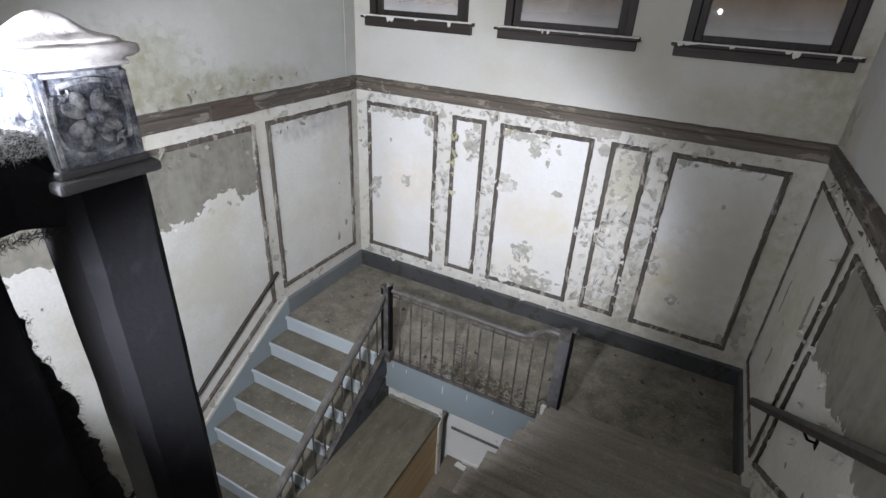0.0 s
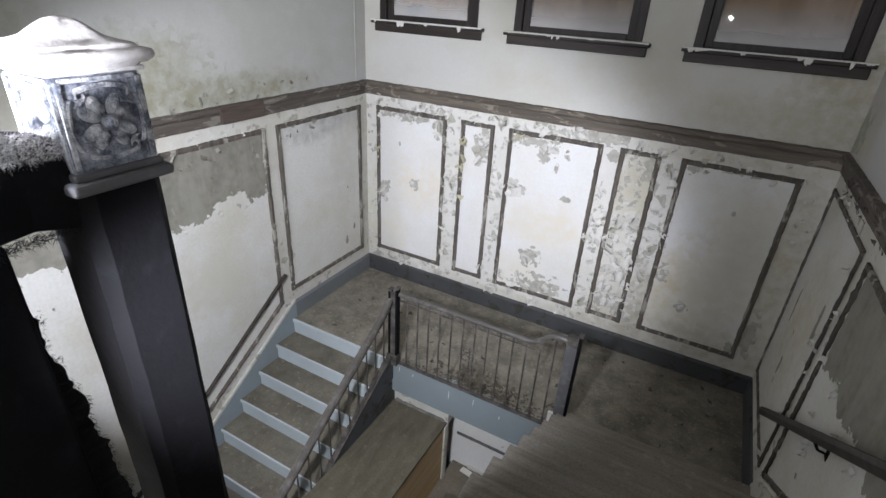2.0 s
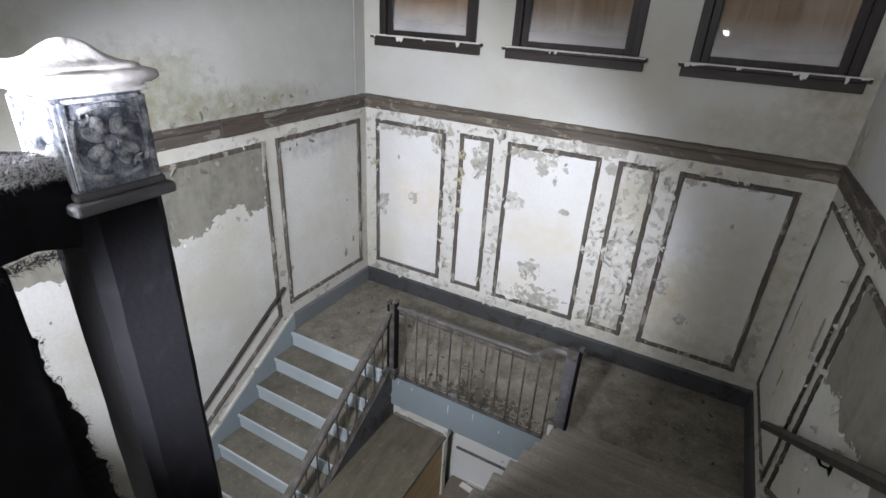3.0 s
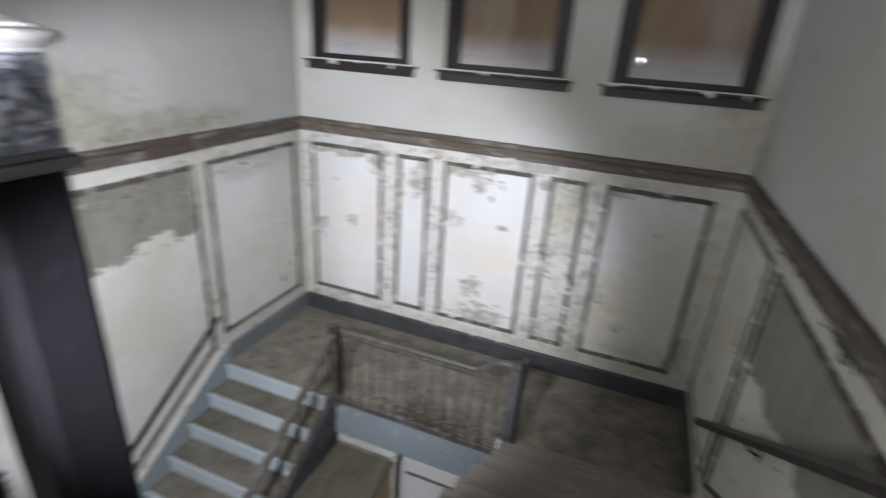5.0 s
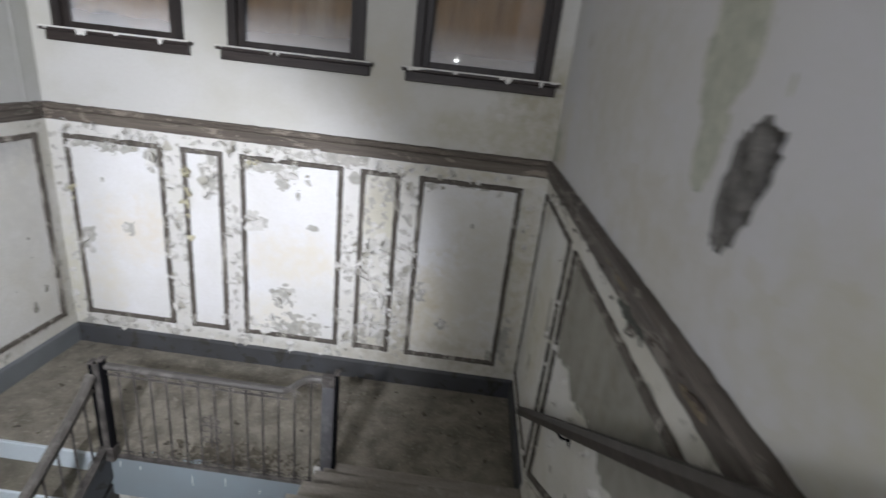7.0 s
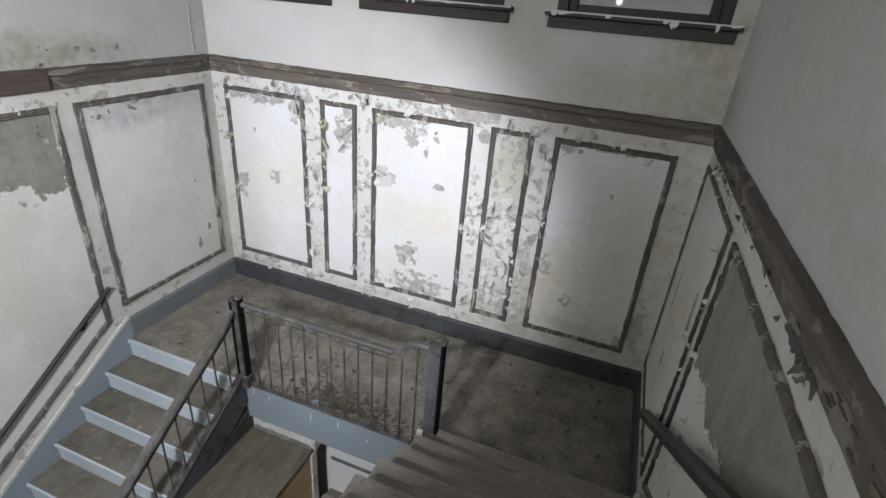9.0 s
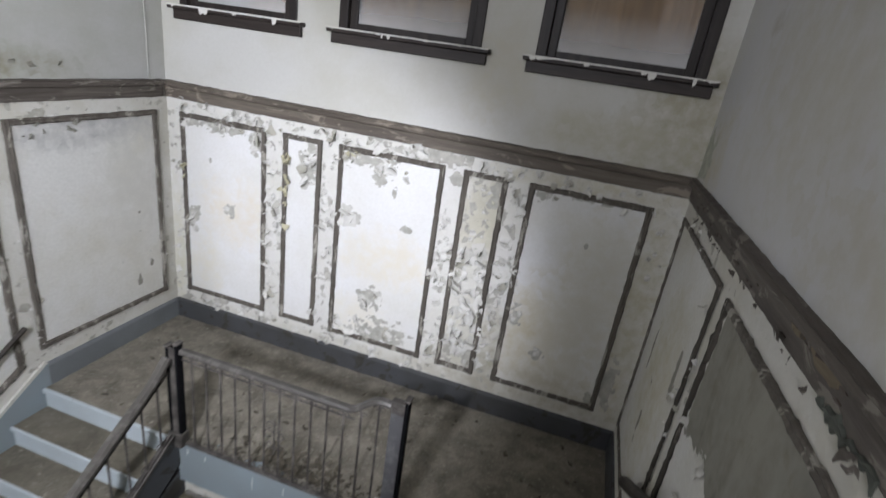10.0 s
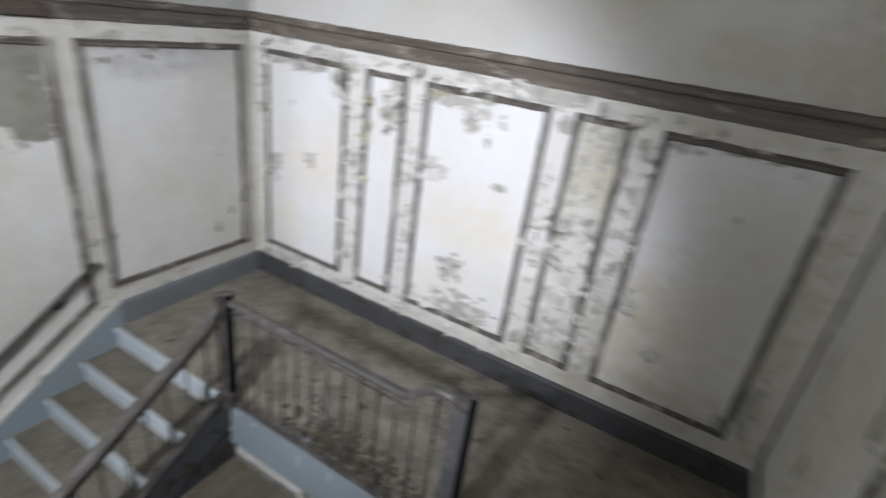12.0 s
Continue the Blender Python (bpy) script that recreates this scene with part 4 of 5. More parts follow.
for nx, ny in ((1, 0), (0, -1), (-1, 0), (0, 1)):
    out = Vector((nx, ny, 0))
    side = Vector((-ny, nx, 0))
    c = Vector((NX, NYT, (Z0 + 0.012 + Z1) / 2)) + out * (W - 0.001)
    bm = bmesh.new()
    bmesh.ops.create_uvsphere(bm, u_segments=12, v_segments=8, radius=0.010, matrix=Matrix.Translation(c + out * 0.006))
    for k in range(4):
        a = math.pi / 4 + k * math.pi / 2
        w = side * math.cos(a) + UP * math.sin(a)
        q = w.cross(out)
        for sq in (-1, 1):
            # each petal is two lobes with a cleft between them
            own = bmesh.new()
            bmesh.ops.create_uvsphere(own, u_segments=10, v_segments=7, radius=1, matrix=Matrix.Translation(c + w * 0.021 + q * sq * 0.0062) @ Matrix((w, out, q)).transposed().to_4x4() @ Matrix.Rotation(-sq * 0.3, 4, 'Y') @ Matrix.Diagonal((0.0145, 0.006, 0.0085, 1)))
            join(bm, own)
        # scrolled strap between two petals, curling in at both ends
        a = k * math.pi / 2
        w = side * math.cos(a) + UP * math.sin(a)
        q = w.cross(out)
        strap = []
        for m in range(25):
            f = m / 12 - 1
            curl = max(0.0, abs(f) - 0.62) / 0.38
            span = 0.031 * (f / abs(f) if f else 0) * (min(abs(f), 0.62) / 0.62) - (f / abs(f) if f else 0) * 0.011 * (1 - math.cos(2.6 * curl)) / 2
            rise = 0.0375 - 0.006 * (1 - (min(abs(f), 0.62) / 0.62) ** 2) * -1 - 0.011 * math.sin(2.6 * curl)
            strap.append((c + q * span + w * rise, w, out))
        join(bm, sweep(strap, ((-0.0032, -0.002), (0.0032, -0.002), (0.0028, 0.0035), (0.0, 0.005), (-0.0028, 0.0035))))
    part("flower_ornament", bm, worn_relief, block)
    bm = bmesh.new()
    for k in (-1, 1):
        join(bm, beam(c + side * k * 0.047 - UP * 0.05 + out * 0.001, c + side * k * 0.046 + UP * 0.05 + out * 0.001, 0.006, 0.006, 0.001))
    join(bm, beam(c - side * 0.044 + UP * 0.051 + out * 0.001, c + side * 0.044 + UP * 0.051 + out * 0.001, 0.005, 0.005, 0.001))
    part("edge_fillet", bm, worn_relief, block)
part("cap_bed", box(NX - W - 0.006, NX + W + 0.006, NYT - W - 0.006, NYT + W + 0.006, Z1, Z1 + 0.006, 0.002), lit_cap, nw)
bm = bmesh.new()
prof = [(W + 0.006, 0.004), (W + 0.008, 0.009), (W + 0.016, 0.011), (W + 0.0205, 0.0145), (W + 0.0215, 0.019), (W + 0.0195, 0.0235), (W + 0.013, 0.0255), (W + 0.008, 0.026), (W + 0.0065, 0.0295), (W + 0.003, 0.0315), (0.044, 0.0335), (0.036, 0.0375), (0.029, 0.043), (0.022, 0.0495), (0.014, 0.0545), (0.007, 0.057), (0.001, 0.0575)]
rings = []
rng = random.Random(6)
for half, z in prof:
    ring = []
    for i in range(32):
        a = 2 * math.pi * (i + 0.5) / 32
        c, q = math.cos(a), math.sin(a)
        p = 14.0 if half > 0.04 else 5.0
        k = half / (abs(c) ** p + abs(q) ** p) ** (1 / p)
        j = 1 + rng.uniform(-0.006, 0.006)
        ring.append(bm.verts.new((NX + c * k * j, NYT + q * k * j, Z1 + z + rng.uniform(-0.0006, 0.0006))))
    rings.append(ring)
for r, q in zip(rings, rings[1:]):
    for i in range(32):
        bm.faces.new((r[i], r[(i + 1) % 32], q[(i + 1) % 32], q[i])).smooth = True
bm.faces.new(list(reversed(rings[0])))
bm.faces.new(rings[-1])
part("cap", bm, lit_cap, nw, "moulded cap painted lamplit white")

# guard rail of the upper floor, its ironwork furred with dust and torn matting
GY = NYT - W
ug = thing("landing_guard", (NX, GY - 0.6, TOP), "black landing guard rail hung with ragged dark matting", "guard rail")
bm = sweep([((NX, GY - k * 0.05, Z0 + 0.005 + 0.006 * math.sin(k)), Vector((1, 0, 0)), UP) for k in range(40)], ((-0.04, -0.06), (0.036, -0.06), (0.042, 0.0), (0.026, 0.05), (-0.026, 0.05), (-0.042, 0.0)))
part("guard_handrail", rough_edge(bm, 0.004, 8), black_iron, ug)
# Post widened on its unseen side to keep lamplight off the newel shaft.
part("guard_post", box(NX - 0.12, NX + 0.04, GY - 0.21, GY - 0.085, TOP, Z0 - 0.05, 0.006), black_iron, ug)
part("guard_bottom_rail", box(NX - 0.02, NX + 0.02, GY - 2.0, GY, TOP + 0.06, TOP + 0.09, 0.004), black_iron, ug)
for k in range(10):
    y = GY - 0.33 - k * 0.17
    part("guard_baluster", rod((NX, y, TOP + 0.09), (NX, y, Z0 - 0.05), 0.011), black_iron, ug)
# torn matting between post and newel
bm = bmesh.new()
rng = random.Random(21)
top, low = [], []
for k in range(90):
    z = 3.175 - k * 0.0085
    f = (3.175 - z) / 0.4
    edge = -0.035 + 0.05 * min(f, 1.0) ** 0.6 + 0.016 * max(0.0, f - 1.0) + 0.012 * noise.noise(Vector((k * 0.17, 0, 0))) + 0.006 * noise.noise(Vector((k * 0.6, 5, 0))) + rng.uniform(-0.0015, 0.0015)
    top.append(bm.verts.new((NX + 0.012, GY - 0.09, z)))
    low.append(bm.verts.new((NX + 0.012 + rng.uniform(-0.003, 0.003), edge, z)))
edges = [v.co.copy() for v in low]
for k in range(89):
    bm.faces.new((top[k], top[k + 1], low[k + 1], low[k]))
bmesh.ops.solidify(bm, geom=list(bm.faces), thickness=0.006)
part("torn_matting", bm, dust, ug, "ragged black matting")


def tuft(centre, ways, count, length, thick, seed):
    """A tuft of short fibres round a place."""
    rng = random.Random(seed)
    verts, faces = [], []
    for _ in range(count):
        p = Vector(centre) + Vector((rng.uniform(-1, 1) * ways[0], rng.uniform(-1, 1) * ways[1], rng.uniform(-1, 1) * ways[2]))
        d = Vector((rng.uniform(-0.2, 1), rng.gauss(0.3, 0.6), rng.gauss(0, 0.6))).normalized()
        s = d.cross(Vector((rng.random(), rng.random(), rng.random()))).normalized() * thick
        l = length * rng.uniform(0.4, 1)
        bend = Vector((0, 0, -0.3 * l))
        i = len(verts)
        verts += [p - s, p + s, p + d * l * 0.6 + s * 0.6, p + d * l * 0.6 - s * 0.6, p + d * l + bend]
        faces += [(i, i + 1, i + 2, i + 3), (i + 3, i + 2, i + 4)]
    bm = bmesh.new()
    mesh = bpy.data.meshes.new("tuft")
    mesh.from_pydata([tuple(v) for v in verts], [], faces)
    bm.from_mesh(mesh)
    bpy.data.meshes.remove(mesh)
    return bm


bm = bmesh.new()
for k in range(0, 90, 3):
    join(bm, tuft(edges[k], (0.003, 0.004, 0.012), 26, 0.009, 0.0004, 50 + k))
part("frayed_edge", bm, dust, ug, "frayed black fibres")
bm = bmesh.new()
for k in range(14):
    join(bm, tuft((NX + 0.03, GY - 0.004 - k * 0.014, Z0 - 0.058), (0.012, 0.008, 0.004), 60, 0.014, 0.0005, 90 + k))
part("frayed_edge", bm, dust, ug, "frayed black fibres")
part("dust_tuft", tuft((NX + 0.034, GY - 0.035, Z0 + 0.052), (0.014, 0.045, 0.016), 3200, 0.011, 0.0003, 4), pale_dust, ug, "pale fluff caught on the rail")

# ---- under the landing: closet and lower wall trim ----
closet_top = dirt("dirty_closet_top", (0.085, 0.076, 0.055), (0.15, 0.134, 0.095), (0.20, 0.18, 0.135), 3.0, 0.5, (2.5, 0.7, 1.0))
cl = thing("closet", (-1.9, 2.5, LOW), "boarded closet with a brown top beside the stairs", "closet")
YC0, YC1 = 1.3, 3.36
part("top", box(LX1 + 0.03, CX + 0.012, YC0, YC1, CZ - 0.03, CZ, 0.004), closet_top, cl, "dirty olive-brown boarded top")
part("side_board", box(CX - 0.025, CX, YC0, YC1 - 0.05, LOW, CZ - 0.03), tan_board, cl, "tan plywood side")
part("end_board", box(LX1 + 0.05, CX - 0.025, YC0, YC0 + 0.02, LOW, CZ - 0.03), tan_board, cl)
part("corner_post", box(CX - 0.02, CX + 0.02, YC1 - 0.05, YC1 + 0.03, LMID - 0.2, CZ - 0.03, 0.004), cream_paint, cl, "white chipped corner post")
bm = rough_edge(box(LX1 + 0.03, CX + 0.02, YC1, YC1 + 0.12, CZ - 0.03, -0.30), 0.0, 1)
part("ledge", bm, cream_paint, cl, "crumbling cream ledge under the landing")
part("ledge_crust", sweep([((LX1 + 0.05 + k * 0.03, YC1 - 0.01, CZ + 0.004), Vector((0, 1, 0)) * (0.8 + 0.5 * noise.noise(Vector((k * 0.7, 3, 0)))), UP * (0.8 + 0.6 * noise.noise(Vector((k * 0.5, 0, 0))))) for k in range(22)], ((-0.02, 0), (0.02, 0), (0.02, 0.03), (-0.008, 0.018))), rubble, cl, "crumbled plaster crust")
setting("trim_lower", box(CX + 0.03, XR, YLOW - 0.02, YLOW - 0.001, -0.985, -0.95, 0.006), plate_iron, "grey dado strip on the lower wall", "trim")
setting("baseboard_lower", box(CX + 0.2, XR, YLOW - 0.025, YLOW - 0.001, LMID, LMID + 0.05, 0.006), cream_paint, "white chipped skirting board", "skirting")
scrap = box(-1.42, -1.16, YLOW - 0.12, YLOW - 0.05, LMID, LMID + 0.018, 0.004)
bmesh.ops.rotate(scrap, verts=scrap.verts, cent=(-1.3, YLOW - 0.08, LMID), matrix=Matrix.Rotation(radians(-8), 3, 'Z'))
tagged(part("board_scrap", scrap, cream_paint), "white scrap of board lying on the lower floor", "board")

# ---- unseen lamps that light the stairwell, on added tripods ----
def tripod_lamp(place, target, radius, label):
    wl = thing("work_lamp", (place[0], place[1] - 0.1, TOP), label, "lamp", "work lamps")
    aim = (Vector(target) - Vector(place)).normalized()
    hub = Vector(place) - aim * 0.09
    part("pole", rod((hub.x, hub.y, TOP + 0.5), (hub.x, hub.y, hub.z - 0.02), 0.012, 10), black_iron, wl)
    for k in range(3):
        a = 2 * math.pi * k / 3 + 1.6
        part("leg", rod((hub.x, hub.y, TOP + 0.55), (hub.x + 0.1 * math.cos(a), hub.y + 0.3 * math.sin(a), TOP), 0.01, 8), black_iron, wl)
    q = aim.to_track_quat('Z', 'Y').to_matrix().to_4x4()
    bm = bmesh.new()
    bmesh.ops.create_cone(bm, cap_ends=True, segments=20, radius1=radius * 0.6, radius2=radius * 1.15, depth=0.08, matrix=Matrix.Translation(Vector(place) - aim * 0.085) @ q)
    head = part("head", bm, black_iron, wl)
    bm = bmesh.new()
    bmesh.ops.create_circle(bm, cap_ends=True, segments=20, radius=radius, matrix=Matrix.Translation(Vector(place) - aim * 0.042) @ q)
    part("lens", bm, lens_glow, head, "glowing lamp lens")


tripod_lamp(LAMP, AIM, 0.04, "black work lamp on an added tripod, switched on")
tripod_lamp(SMALL, (-0.5, 4.87, 2.0), 0.042, "small black lamp on an added tripod, switched on")


# ---- loose paint and debris ----
def loose_coat(name, light, under, share):
    """Loose flakes of the coat: each one shows either its painted face or its dull underside."""
    n = Net(name)
    island = n.tree.nodes.new("ShaderNodeNewGeometry").outputs["Random Per Island"]
    tone = n.ramp(n.noise(30, 4), 0.35, 0.7, 0.0, 0.25)
    colour = n.mix(n.calc('MAXIMUM', n.ramp(island, 1.0 - share - 0.1, 1.0 - share + 0.1), tone), light, under)
    return n.done(colour, 0.75, n.noise(60, 3), 0.2, 0.004)


loose_paint = loose_coat("loose_paint", (0.69, 0.68, 0.645), (0.42, 0.405, 0.345), 0.2)
yellow_coat = loose_coat("loose_yellowed_paint", (0.52, 0.49, 0.35), (0.40, 0.375, 0.26), 0.4)
grey_coat = loose_coat("loose_grey_plaster", (0.33, 0.325, 0.28), (0.22, 0.21, 0.17), 0.4)
scar_plaster = dirt("bare_scar_plaster", (0.52, 0.51, 0.465), (0.62, 0.61, 0.57), (0.67, 0.66, 0.625), 9.0, 0.4)


def flakes(name, label, spots, seed, material, out, across, size=(0.025, 0.09), curl=1.5):
    """Many small curled chips in one mesh, lying any way round: spots is a function that gives places."""
    rng = random.Random(seed)
    verts, faces = [], []
    out, across = Vector(out), Vector(across)
    for place in spots(rng):
        s = rng.uniform(*size) * (1.0 if rng.random() < 0.85 else 1.5)
        a = rng.uniform(0, 2 * math.pi)
        up = out.cross(across)
        u = across * math.cos(a) + up * math.sin(a)
        v = out.cross(u)
        bend = rng.uniform(0.3, 1.5) * curl
        w0 = s * rng.uniform(0.5, 1.0)
        base = len(verts)
        rows = 4
        angle, p = rng.uniform(0.0, 0.3), Vector(place)
        for r in range(rows):
            w = w0 * (1 - 0.75 * (r / (rows - 1)) ** 2) * rng.uniform(0.75, 1.2)
            shift = rng.uniform(-0.2, 0.2) * s
            for k in (-0.5, 0.1, 0.5):
                verts.append(p + v * (w * k + shift) + out * rng.uniform(0, 0.002))
            p = p + (u * math.cos(angle) + out * math.sin(angle)) * (s / (rows - 1))
            angle += bend / rows
        for r in range(rows - 1):
            for k in range(2):
                i = base + r * 3 + k
                faces.append((i, i + 1, i + 4, i + 3))
    mesh = bpy.data.meshes.new(name)
    mesh.from_pydata([tuple(p) for p in verts], [], faces)
    mesh.materials.append(material)
    return tagged(new(name, mesh), label, "paint flakes", kind="stuff")


def peeling(name, label, spots, seed, material, out, across, scars=True):
    """Sheets of paint that still hang by one edge and curl off the wall, with the bare scar that each one left; spots gives place and size."""
    rng = random.Random(seed)
    verts, faces, bare_verts, bare_faces = [], [], [], []
    out, across = Vector(out), Vector(across)
    for place, s in spots(rng):
        place = Vector(place)
        # most sheets come loose at the top or a side and droop
        a = rng.gauss(0, 0.9) + rng.choice((0.0, 0.0, 1.6, -1.6, 3.1))
        u = across * math.sin(a) - UP * math.cos(a)
        v = out.cross(u)
        wide = s * rng.uniform(0.55, 1.3)
        bend, angle = rng.uniform(0.7, 2.6), rng.uniform(0.05, 0.45)
        rows, cols = 5, 5
        left = [rng.uniform(0.75, 1.15) for _ in range(rows)]
        right = [rng.uniform(0.75, 1.15) for _ in range(rows)]
        reach = [rng.uniform(0.55, 1.1) for _ in range(cols)]
        taper = rng.uniform(0.1, 0.85)
        base = len(verts)
        height, run = 0.0, 0.0
        for r in range(rows):
            f = r / (rows - 1)
            for c in range(cols):
                k = c / (cols - 1) - 0.5
                w = wide * (1 - taper * f ** 1.5) * (left[r] if k < 0 else right[r])
                d = run * (1 + (reach[c] - 1) * f)
                verts.append(place + v * (k * w) + u * d + out * (0.001 + height * (1 + (reach[c] - 1) * f) + rng.uniform(0, 0.0015)))
            run += math.cos(angle) * s / (rows - 1)
            height += math.sin(angle) * s / (rows - 1)
            angle += bend / (rows - 1)
        for r in range(rows - 1):
            for c in range(cols - 1):
                i = base + r * cols + c
                faces.append((i, i + 1, i + cols + 1, i + cols))
        n = rng.randrange(7, 12)
        i = len(bare_verts)
        centre = place + u * s * rng.uniform(0.2, 0.6)
        turn = rng.uniform(0, 6.28)
        for k in range(n):
            b = turn + 2 * math.pi * k / n
            q = rng.uniform(0.45, 1.05)
            bare_verts.append(centre + (v * math.cos(b) * wide * 0.62 + u * math.sin(b) * s * 0.6) * q + out * 0.0005 * rng.random())
        bare_faces.append(tuple(range(i, i + n)))
    mesh = bpy.data.meshes.new(name)
    mesh.from_pydata([tuple(p) for p in verts], [], faces)
    mesh.materials.append(material)
    mesh.polygons.foreach_set("use_smooth", [True] * len(mesh.polygons))
    tagged(new(name, mesh), label, "paint flakes", kind="stuff")
    if scars:
        mesh = bpy.data.meshes.new("paint_scars")
        mesh.from_pydata([tuple(p) for p in bare_verts], [], bare_faces)
        mesh.materials.append(scar_plaster)
        tagged(new("paint_scars", mesh), "ragged bare scars where paint came off the wall", "paint scars", kind="stuff")


def zone_spots(zones, face):
    """Scatter places over zones (from, to, low, high, count, least size, most size) of a wall."""
    def give(rng):
        for a0, a1, z0, z1, n, s0, s1 in zones:
            for _ in range(n):
                yield face(rng.uniform(a0, a1), rng.uniform(z0, z1)), s0 + (s1 - s0) * rng.random() ** 1.6
    return give


back_spots = zone_spots([
    (-2.55, -2.37, 0.4, 2.3, 46, 0.04, 0.12), (-1.95, -1.80, 0.3, 2.3, 34, 0.03, 0.11), (-0.78, -0.62, 0.3, 1.9, 44, 0.03, 0.11),
    (-0.56, -0.28, 0.42, 1.75, 62, 0.04, 0.14), (-0.22, -0.05, 0.4, 2.2, 30, 0.03, 0.11), (-3.6, -0.1, 2.28, 2.38, 84, 0.03, 0.11),
    (-3.6, -0.8, 0.20, 0.33, 46, 0.03, 0.10), (-1.7, -0.9, 0.40, 0.58, 15, 0.05, 0.15), (-1.5, -1.1, 2.05, 2.22, 12, 0.04, 0.11),
    (-1.74, -1.5, 2.14, 2.22, 7, 0.04, 0.09), (-2.18, -2.0, 1.85, 2.2, 13, 0.05, 0.13), (-3.49, -2.65, 2.17, 2.23, 20, 0.03, 0.08),
    (-3.5, -3.4, 1.1, 1.35, 5, 0.06, 0.12), (-1.73, -1.55, 1.55, 1.68, 6, 0.06, 0.12), (-1.46, -1.3, 0.75, 0.95, 5, 0.05, 0.13),
    (-3.0, -2.93, 1.34, 1.40, 2, 0.05, 0.08), (-2.7, -2.62, 2.0, 2.18, 5, 0.04, 0.09), (-3.64, -3.53, 0.3, 2.3, 22, 0.03, 0.07),
    (-0.55, -0.3, 1.8, 2.2, 8, 0.02, 0.05), (0.0, 0.9, 2.2, 2.26, 12, 0.02, 0.06), (0.0, 0.1, 1.0, 1.15, 4, 0.03, 0.07),
    (0.27, 0.37, 0.71, 0.78, 3, 0.04, 0.07), (-0.1, 0.95, 2.29, 2.37, 12, 0.03, 0.08), (0.94, 1.1, 1.7, 2.3, 9, 0.03, 0.07),
    (-0.62, -0.02, 1.3, 1.6, 8, 0.08, 0.16)], lambda x, z: (x, YB - 0.0062, z))
yellow_spots = zone_spots([(-2.37, -2.30, 1.05, 2.1, 13, 0.05, 0.12), (-3.54, -3.49, 1.6, 1.8, 4, 0.05, 0.10), (-1.72, -1.6, 2.2, 2.26, 3, 0.03, 0.06)], lambda x, z: (x, YB - 0.022, z))
east_spots = zone_spots([
    (3.48, 3.58, 0.35, 2.1, 9, 0.03, 0.07), (3.30, 3.42, 0.4, 2.1, 7, 0.02, 0.05), (1.6, 3.2, 1.55, 1.66, 12, 0.03, 0.09),
    (3.6, 4.5, 2.27, 2.36, 8, 0.02, 0.05), (2.3, 3.1, 1.0, 1.4, 6, 0.03, 0.06)], lambda y, z: (XR - 0.0062, y, z))


west_spots = zone_spots([
    (3.14, 3.24, 0.4, 2.2, 30, 0.015, 0.05), (3.33, 3.42, 0.4, 2.2, 22, 0.015, 0.045), (2.0, 4.6, 2.27, 2.36, 30, 0.015, 0.05),
    (1.6, 3.12, 1.52, 1.62, 12, 0.03, 0.08), (4.72, 4.84, 0.4, 2.3, 16, 0.02, 0.05),
    (4.2, 4.6, 0.5, 1.4, 3, 0.02, 0.04)], lambda y, z: (XL + 0.0062, y, z))


peeling("paint_flakes", "curled white paint flakes peeling off the window wall", back_spots, 11, loose_paint, (0, -1, 0), (1, 0, 0))
peeling("paint_flakes", "yellowed paint curls hanging from the panel mouldings", yellow_spots, 18, yellow_coat, (0, -1, 0), (1, 0, 0), False)
peeling("paint_flakes", "curled cream paint flakes peeling off the wall", east_spots, 12, loose_paint, (-1, 0, 0), (0, 1, 0))
# dark gashes along the face of the rail
rng = random.Random(44)
bm = bmesh.new()
for _ in range(46):
    y, z, w, h = rng.uniform(0.6, 4.6), DADO0 + rng.uniform(0.03, 0.10), rng.uniform(0.01, 0.035), rng.uniform(0.002, 0.007)
    sheet([(XR - 0.0255, y + w * math.cos(a) * rng.uniform(0.6, 1.2), z + h * math.sin(a) * rng.uniform(0.5, 1.3)) for a in (2 * math.pi * k / 9 for k in range(9))], 0.006, (-1, 0, 0), bm)
tagged(part("rail_gashes", bm, sill_brown), "dark gashes torn in the wooden dado rail", "gashes", kind="stuff")
# greenish edge of old paint lifting along the rail
bm = strip((XR - 0.02, 2.24, DADO0 + 0.012), (XR - 0.02, 1.90, DADO0 + 0.012), (0, 0, 1), (-1, 0, 0), 0.03, 0.012, 77, 0.016, 0.02)
setting("trim_dado_lifted_paint", bm, lifted_paint, "greenish grey paint lifting off the rail's lower edge", "dado rail")
# bare tan wood where the dado rail is gouged
for y, z, w, h in ((2.27, 2.482, 0.12, 0.03), (2.50, 2.485, 0.06, 0.018), (1.45, 2.45, 0.09, 0.02)):
    rng = random.Random(int(y * 100))
    ring = [(XR - 0.027, y + w * math.cos(a) * rng.uniform(0.7, 1.15), z + h * math.sin(a) * rng.uniform(0.6, 1.2)) for a in (2 * math.pi * k / 14 for k in range(14))]
    setting("trim_dado_gouge", sheet(ring, 0.02, (-1, 0, 0)), gouged_wood, "bare tan wood where the rail is gouged", "dado rail")
    for k in range(5):
        p = Vector((XR - 0.024, y + rng.uniform(-1, 1) * w, z + rng.uniform(0.4, 1.4) * h))
        setting("trim_dado_splinter", beam(p, p + Vector((-0.012, rng.uniform(-0.06, 0.06), rng.uniform(-0.01, 0.02))), 0.008, 0.012, 0.002), sill_brown, "dark splinter standing off the rail", "dado rail")
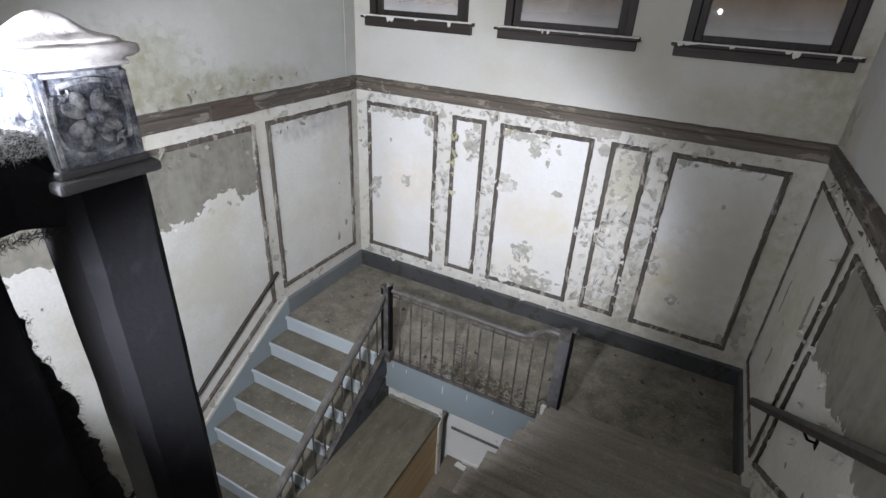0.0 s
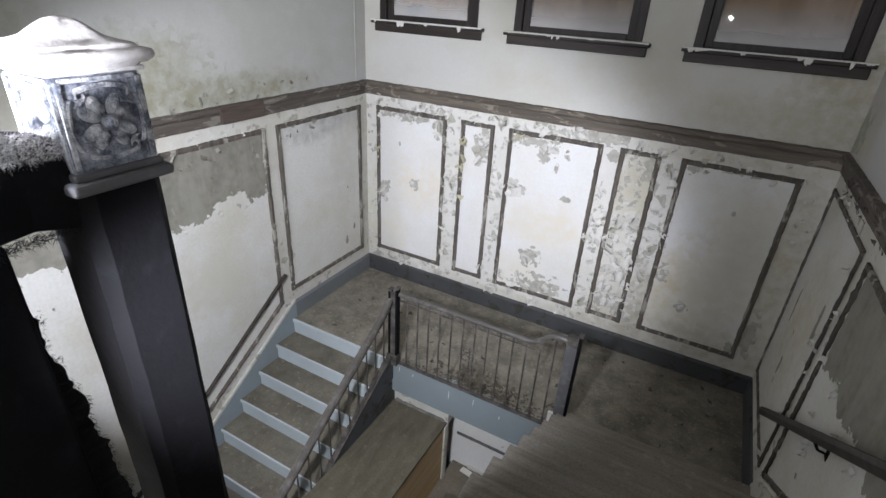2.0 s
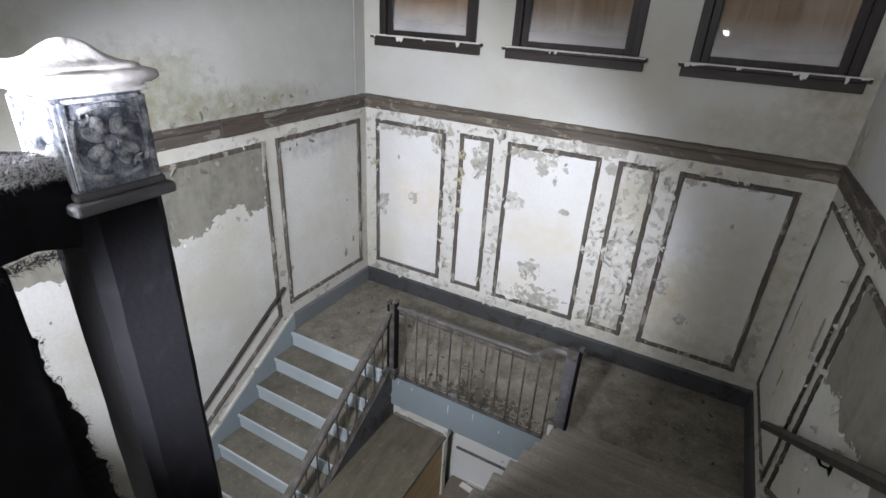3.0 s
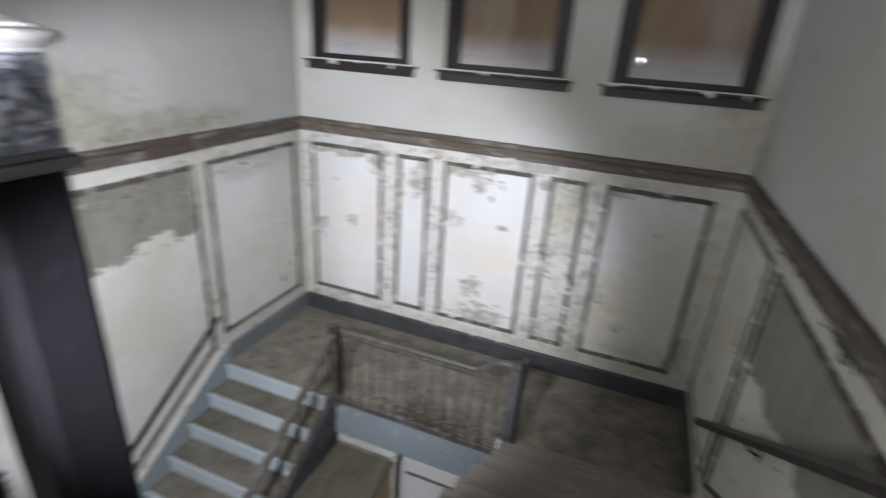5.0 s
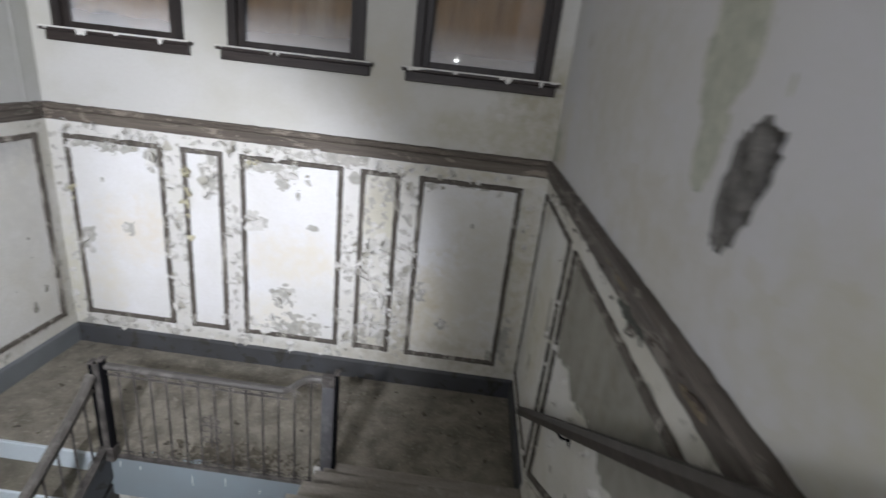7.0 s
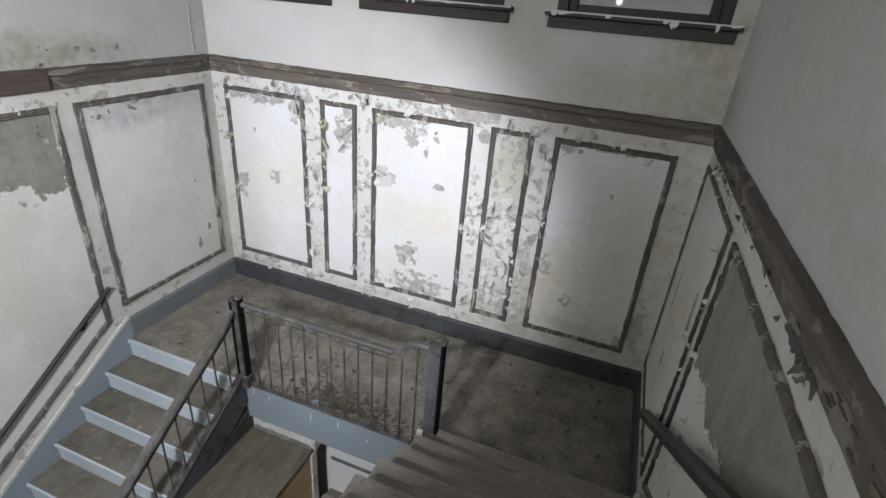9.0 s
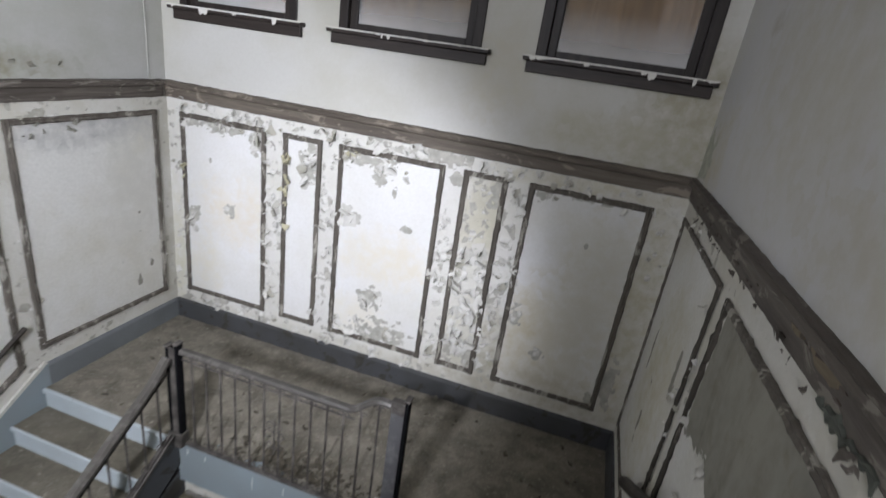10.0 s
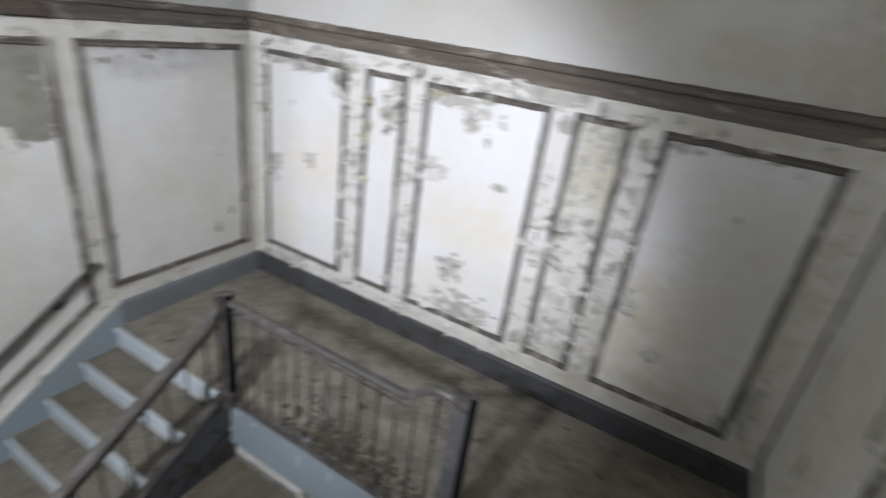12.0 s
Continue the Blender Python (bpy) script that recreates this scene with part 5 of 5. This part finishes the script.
west_grey_spots = zone_spots([(2.0, 3.12, 2.08, 2.22, 16, 0.03, 0.10), (1.9, 3.1, 1.7, 2.1, 10, 0.02, 0.07), (3.45, 4.1, 2.13, 2.22, 7, 0.03, 0.08), (2.3, 3.9, 2.57, 2.70, 18, 0.02, 0.08)], lambda y, z: (XL + 0.0062, y, z))
peeling("plaster_flakes", "grey plaster scabs lifting off the stained wall", west_grey_spots, 29, grey_coat, (1, 0, 0), (0, -1, 0), False)
peeling("paint_flakes", "curled cream paint flakes peeling off the wall", west_spots, 13, loose_paint, (1, 0, 0), (0, -1, 0))


def floor_spots(rng):
    for _ in range(420):
        yield Vector((rng.uniform(XL + 0.1, XR - 0.1), YB - 0.05 - abs(rng.gauss(0, 0.55)) % 1.4, FLOOR + 0.006))
    for _ in range(160):
        yield Vector((rng.gauss(-1.35, 0.35), rng.uniform(EDGE + 0.03, EDGE + 0.35), FLOOR + 0.006))


chips = dirt("plaster_chips", (0.19, 0.17, 0.13), (0.31, 0.285, 0.235), (0.40, 0.38, 0.33), 6.0)
flakes("floor_debris", "fallen paint chips and plaster dust on the landing", floor_spots, 14, chips, (0, 0, 1), (1, 0, 0), (0.008, 0.05), 0.6)


def stair_spots(rng):
    for _ in range(150):
        i = rng.randrange(1, 9)
        yield Vector((rng.uniform(XL + 0.08, LX1 - 0.08), EDGE - RUN * i + rng.uniform(0.0, RUN - 0.02), FLOOR - RISE * i + 0.003))


flakes("stair_debris", "fallen paint chips on the brown treads", stair_spots, 15, chips, (0, 0, 1), (1, 0, 0), (0.008, 0.035), 0.6)


def clump_spots(rng):
    for _ in range(260):
        yield Vector((rng.gauss(-1.3, 0.28), EDGE + 0.06 + abs(rng.gauss(0, 0.10)), FLOOR + 0.006 + abs(rng.gauss(0, 0.012))))
    for _ in range(70):
        yield Vector((rng.uniform(XL + 0.2, XR - 0.2), rng.uniform(EDGE + 0.1, YB - 0.1), FLOOR + 0.006))


dark_chips = dirt("dark_rubbish", (0.075, 0.066, 0.05), (0.14, 0.122, 0.09), (0.20, 0.18, 0.137), 14.0)
flakes("floor_litter", "dark rotten litter heaped along the landing edge", clump_spots, 16, dark_chips, (0, 0, 1), (1, 0, 0), (0.015, 0.06), 1.2)


def splinter_spots(rng):
    for _ in range(45):
        yield Vector((XR - 0.03, rng.uniform(0.5, 4.5), DADO0 + rng.choice((0.0, 0.004, 0.10))))


flakes("splinters", "splintered dark wood along the dado rail", splinter_spots, 17, dado_side, (-1, 0, 0), (0, 1, 0), (0.01, 0.05), 0.8)
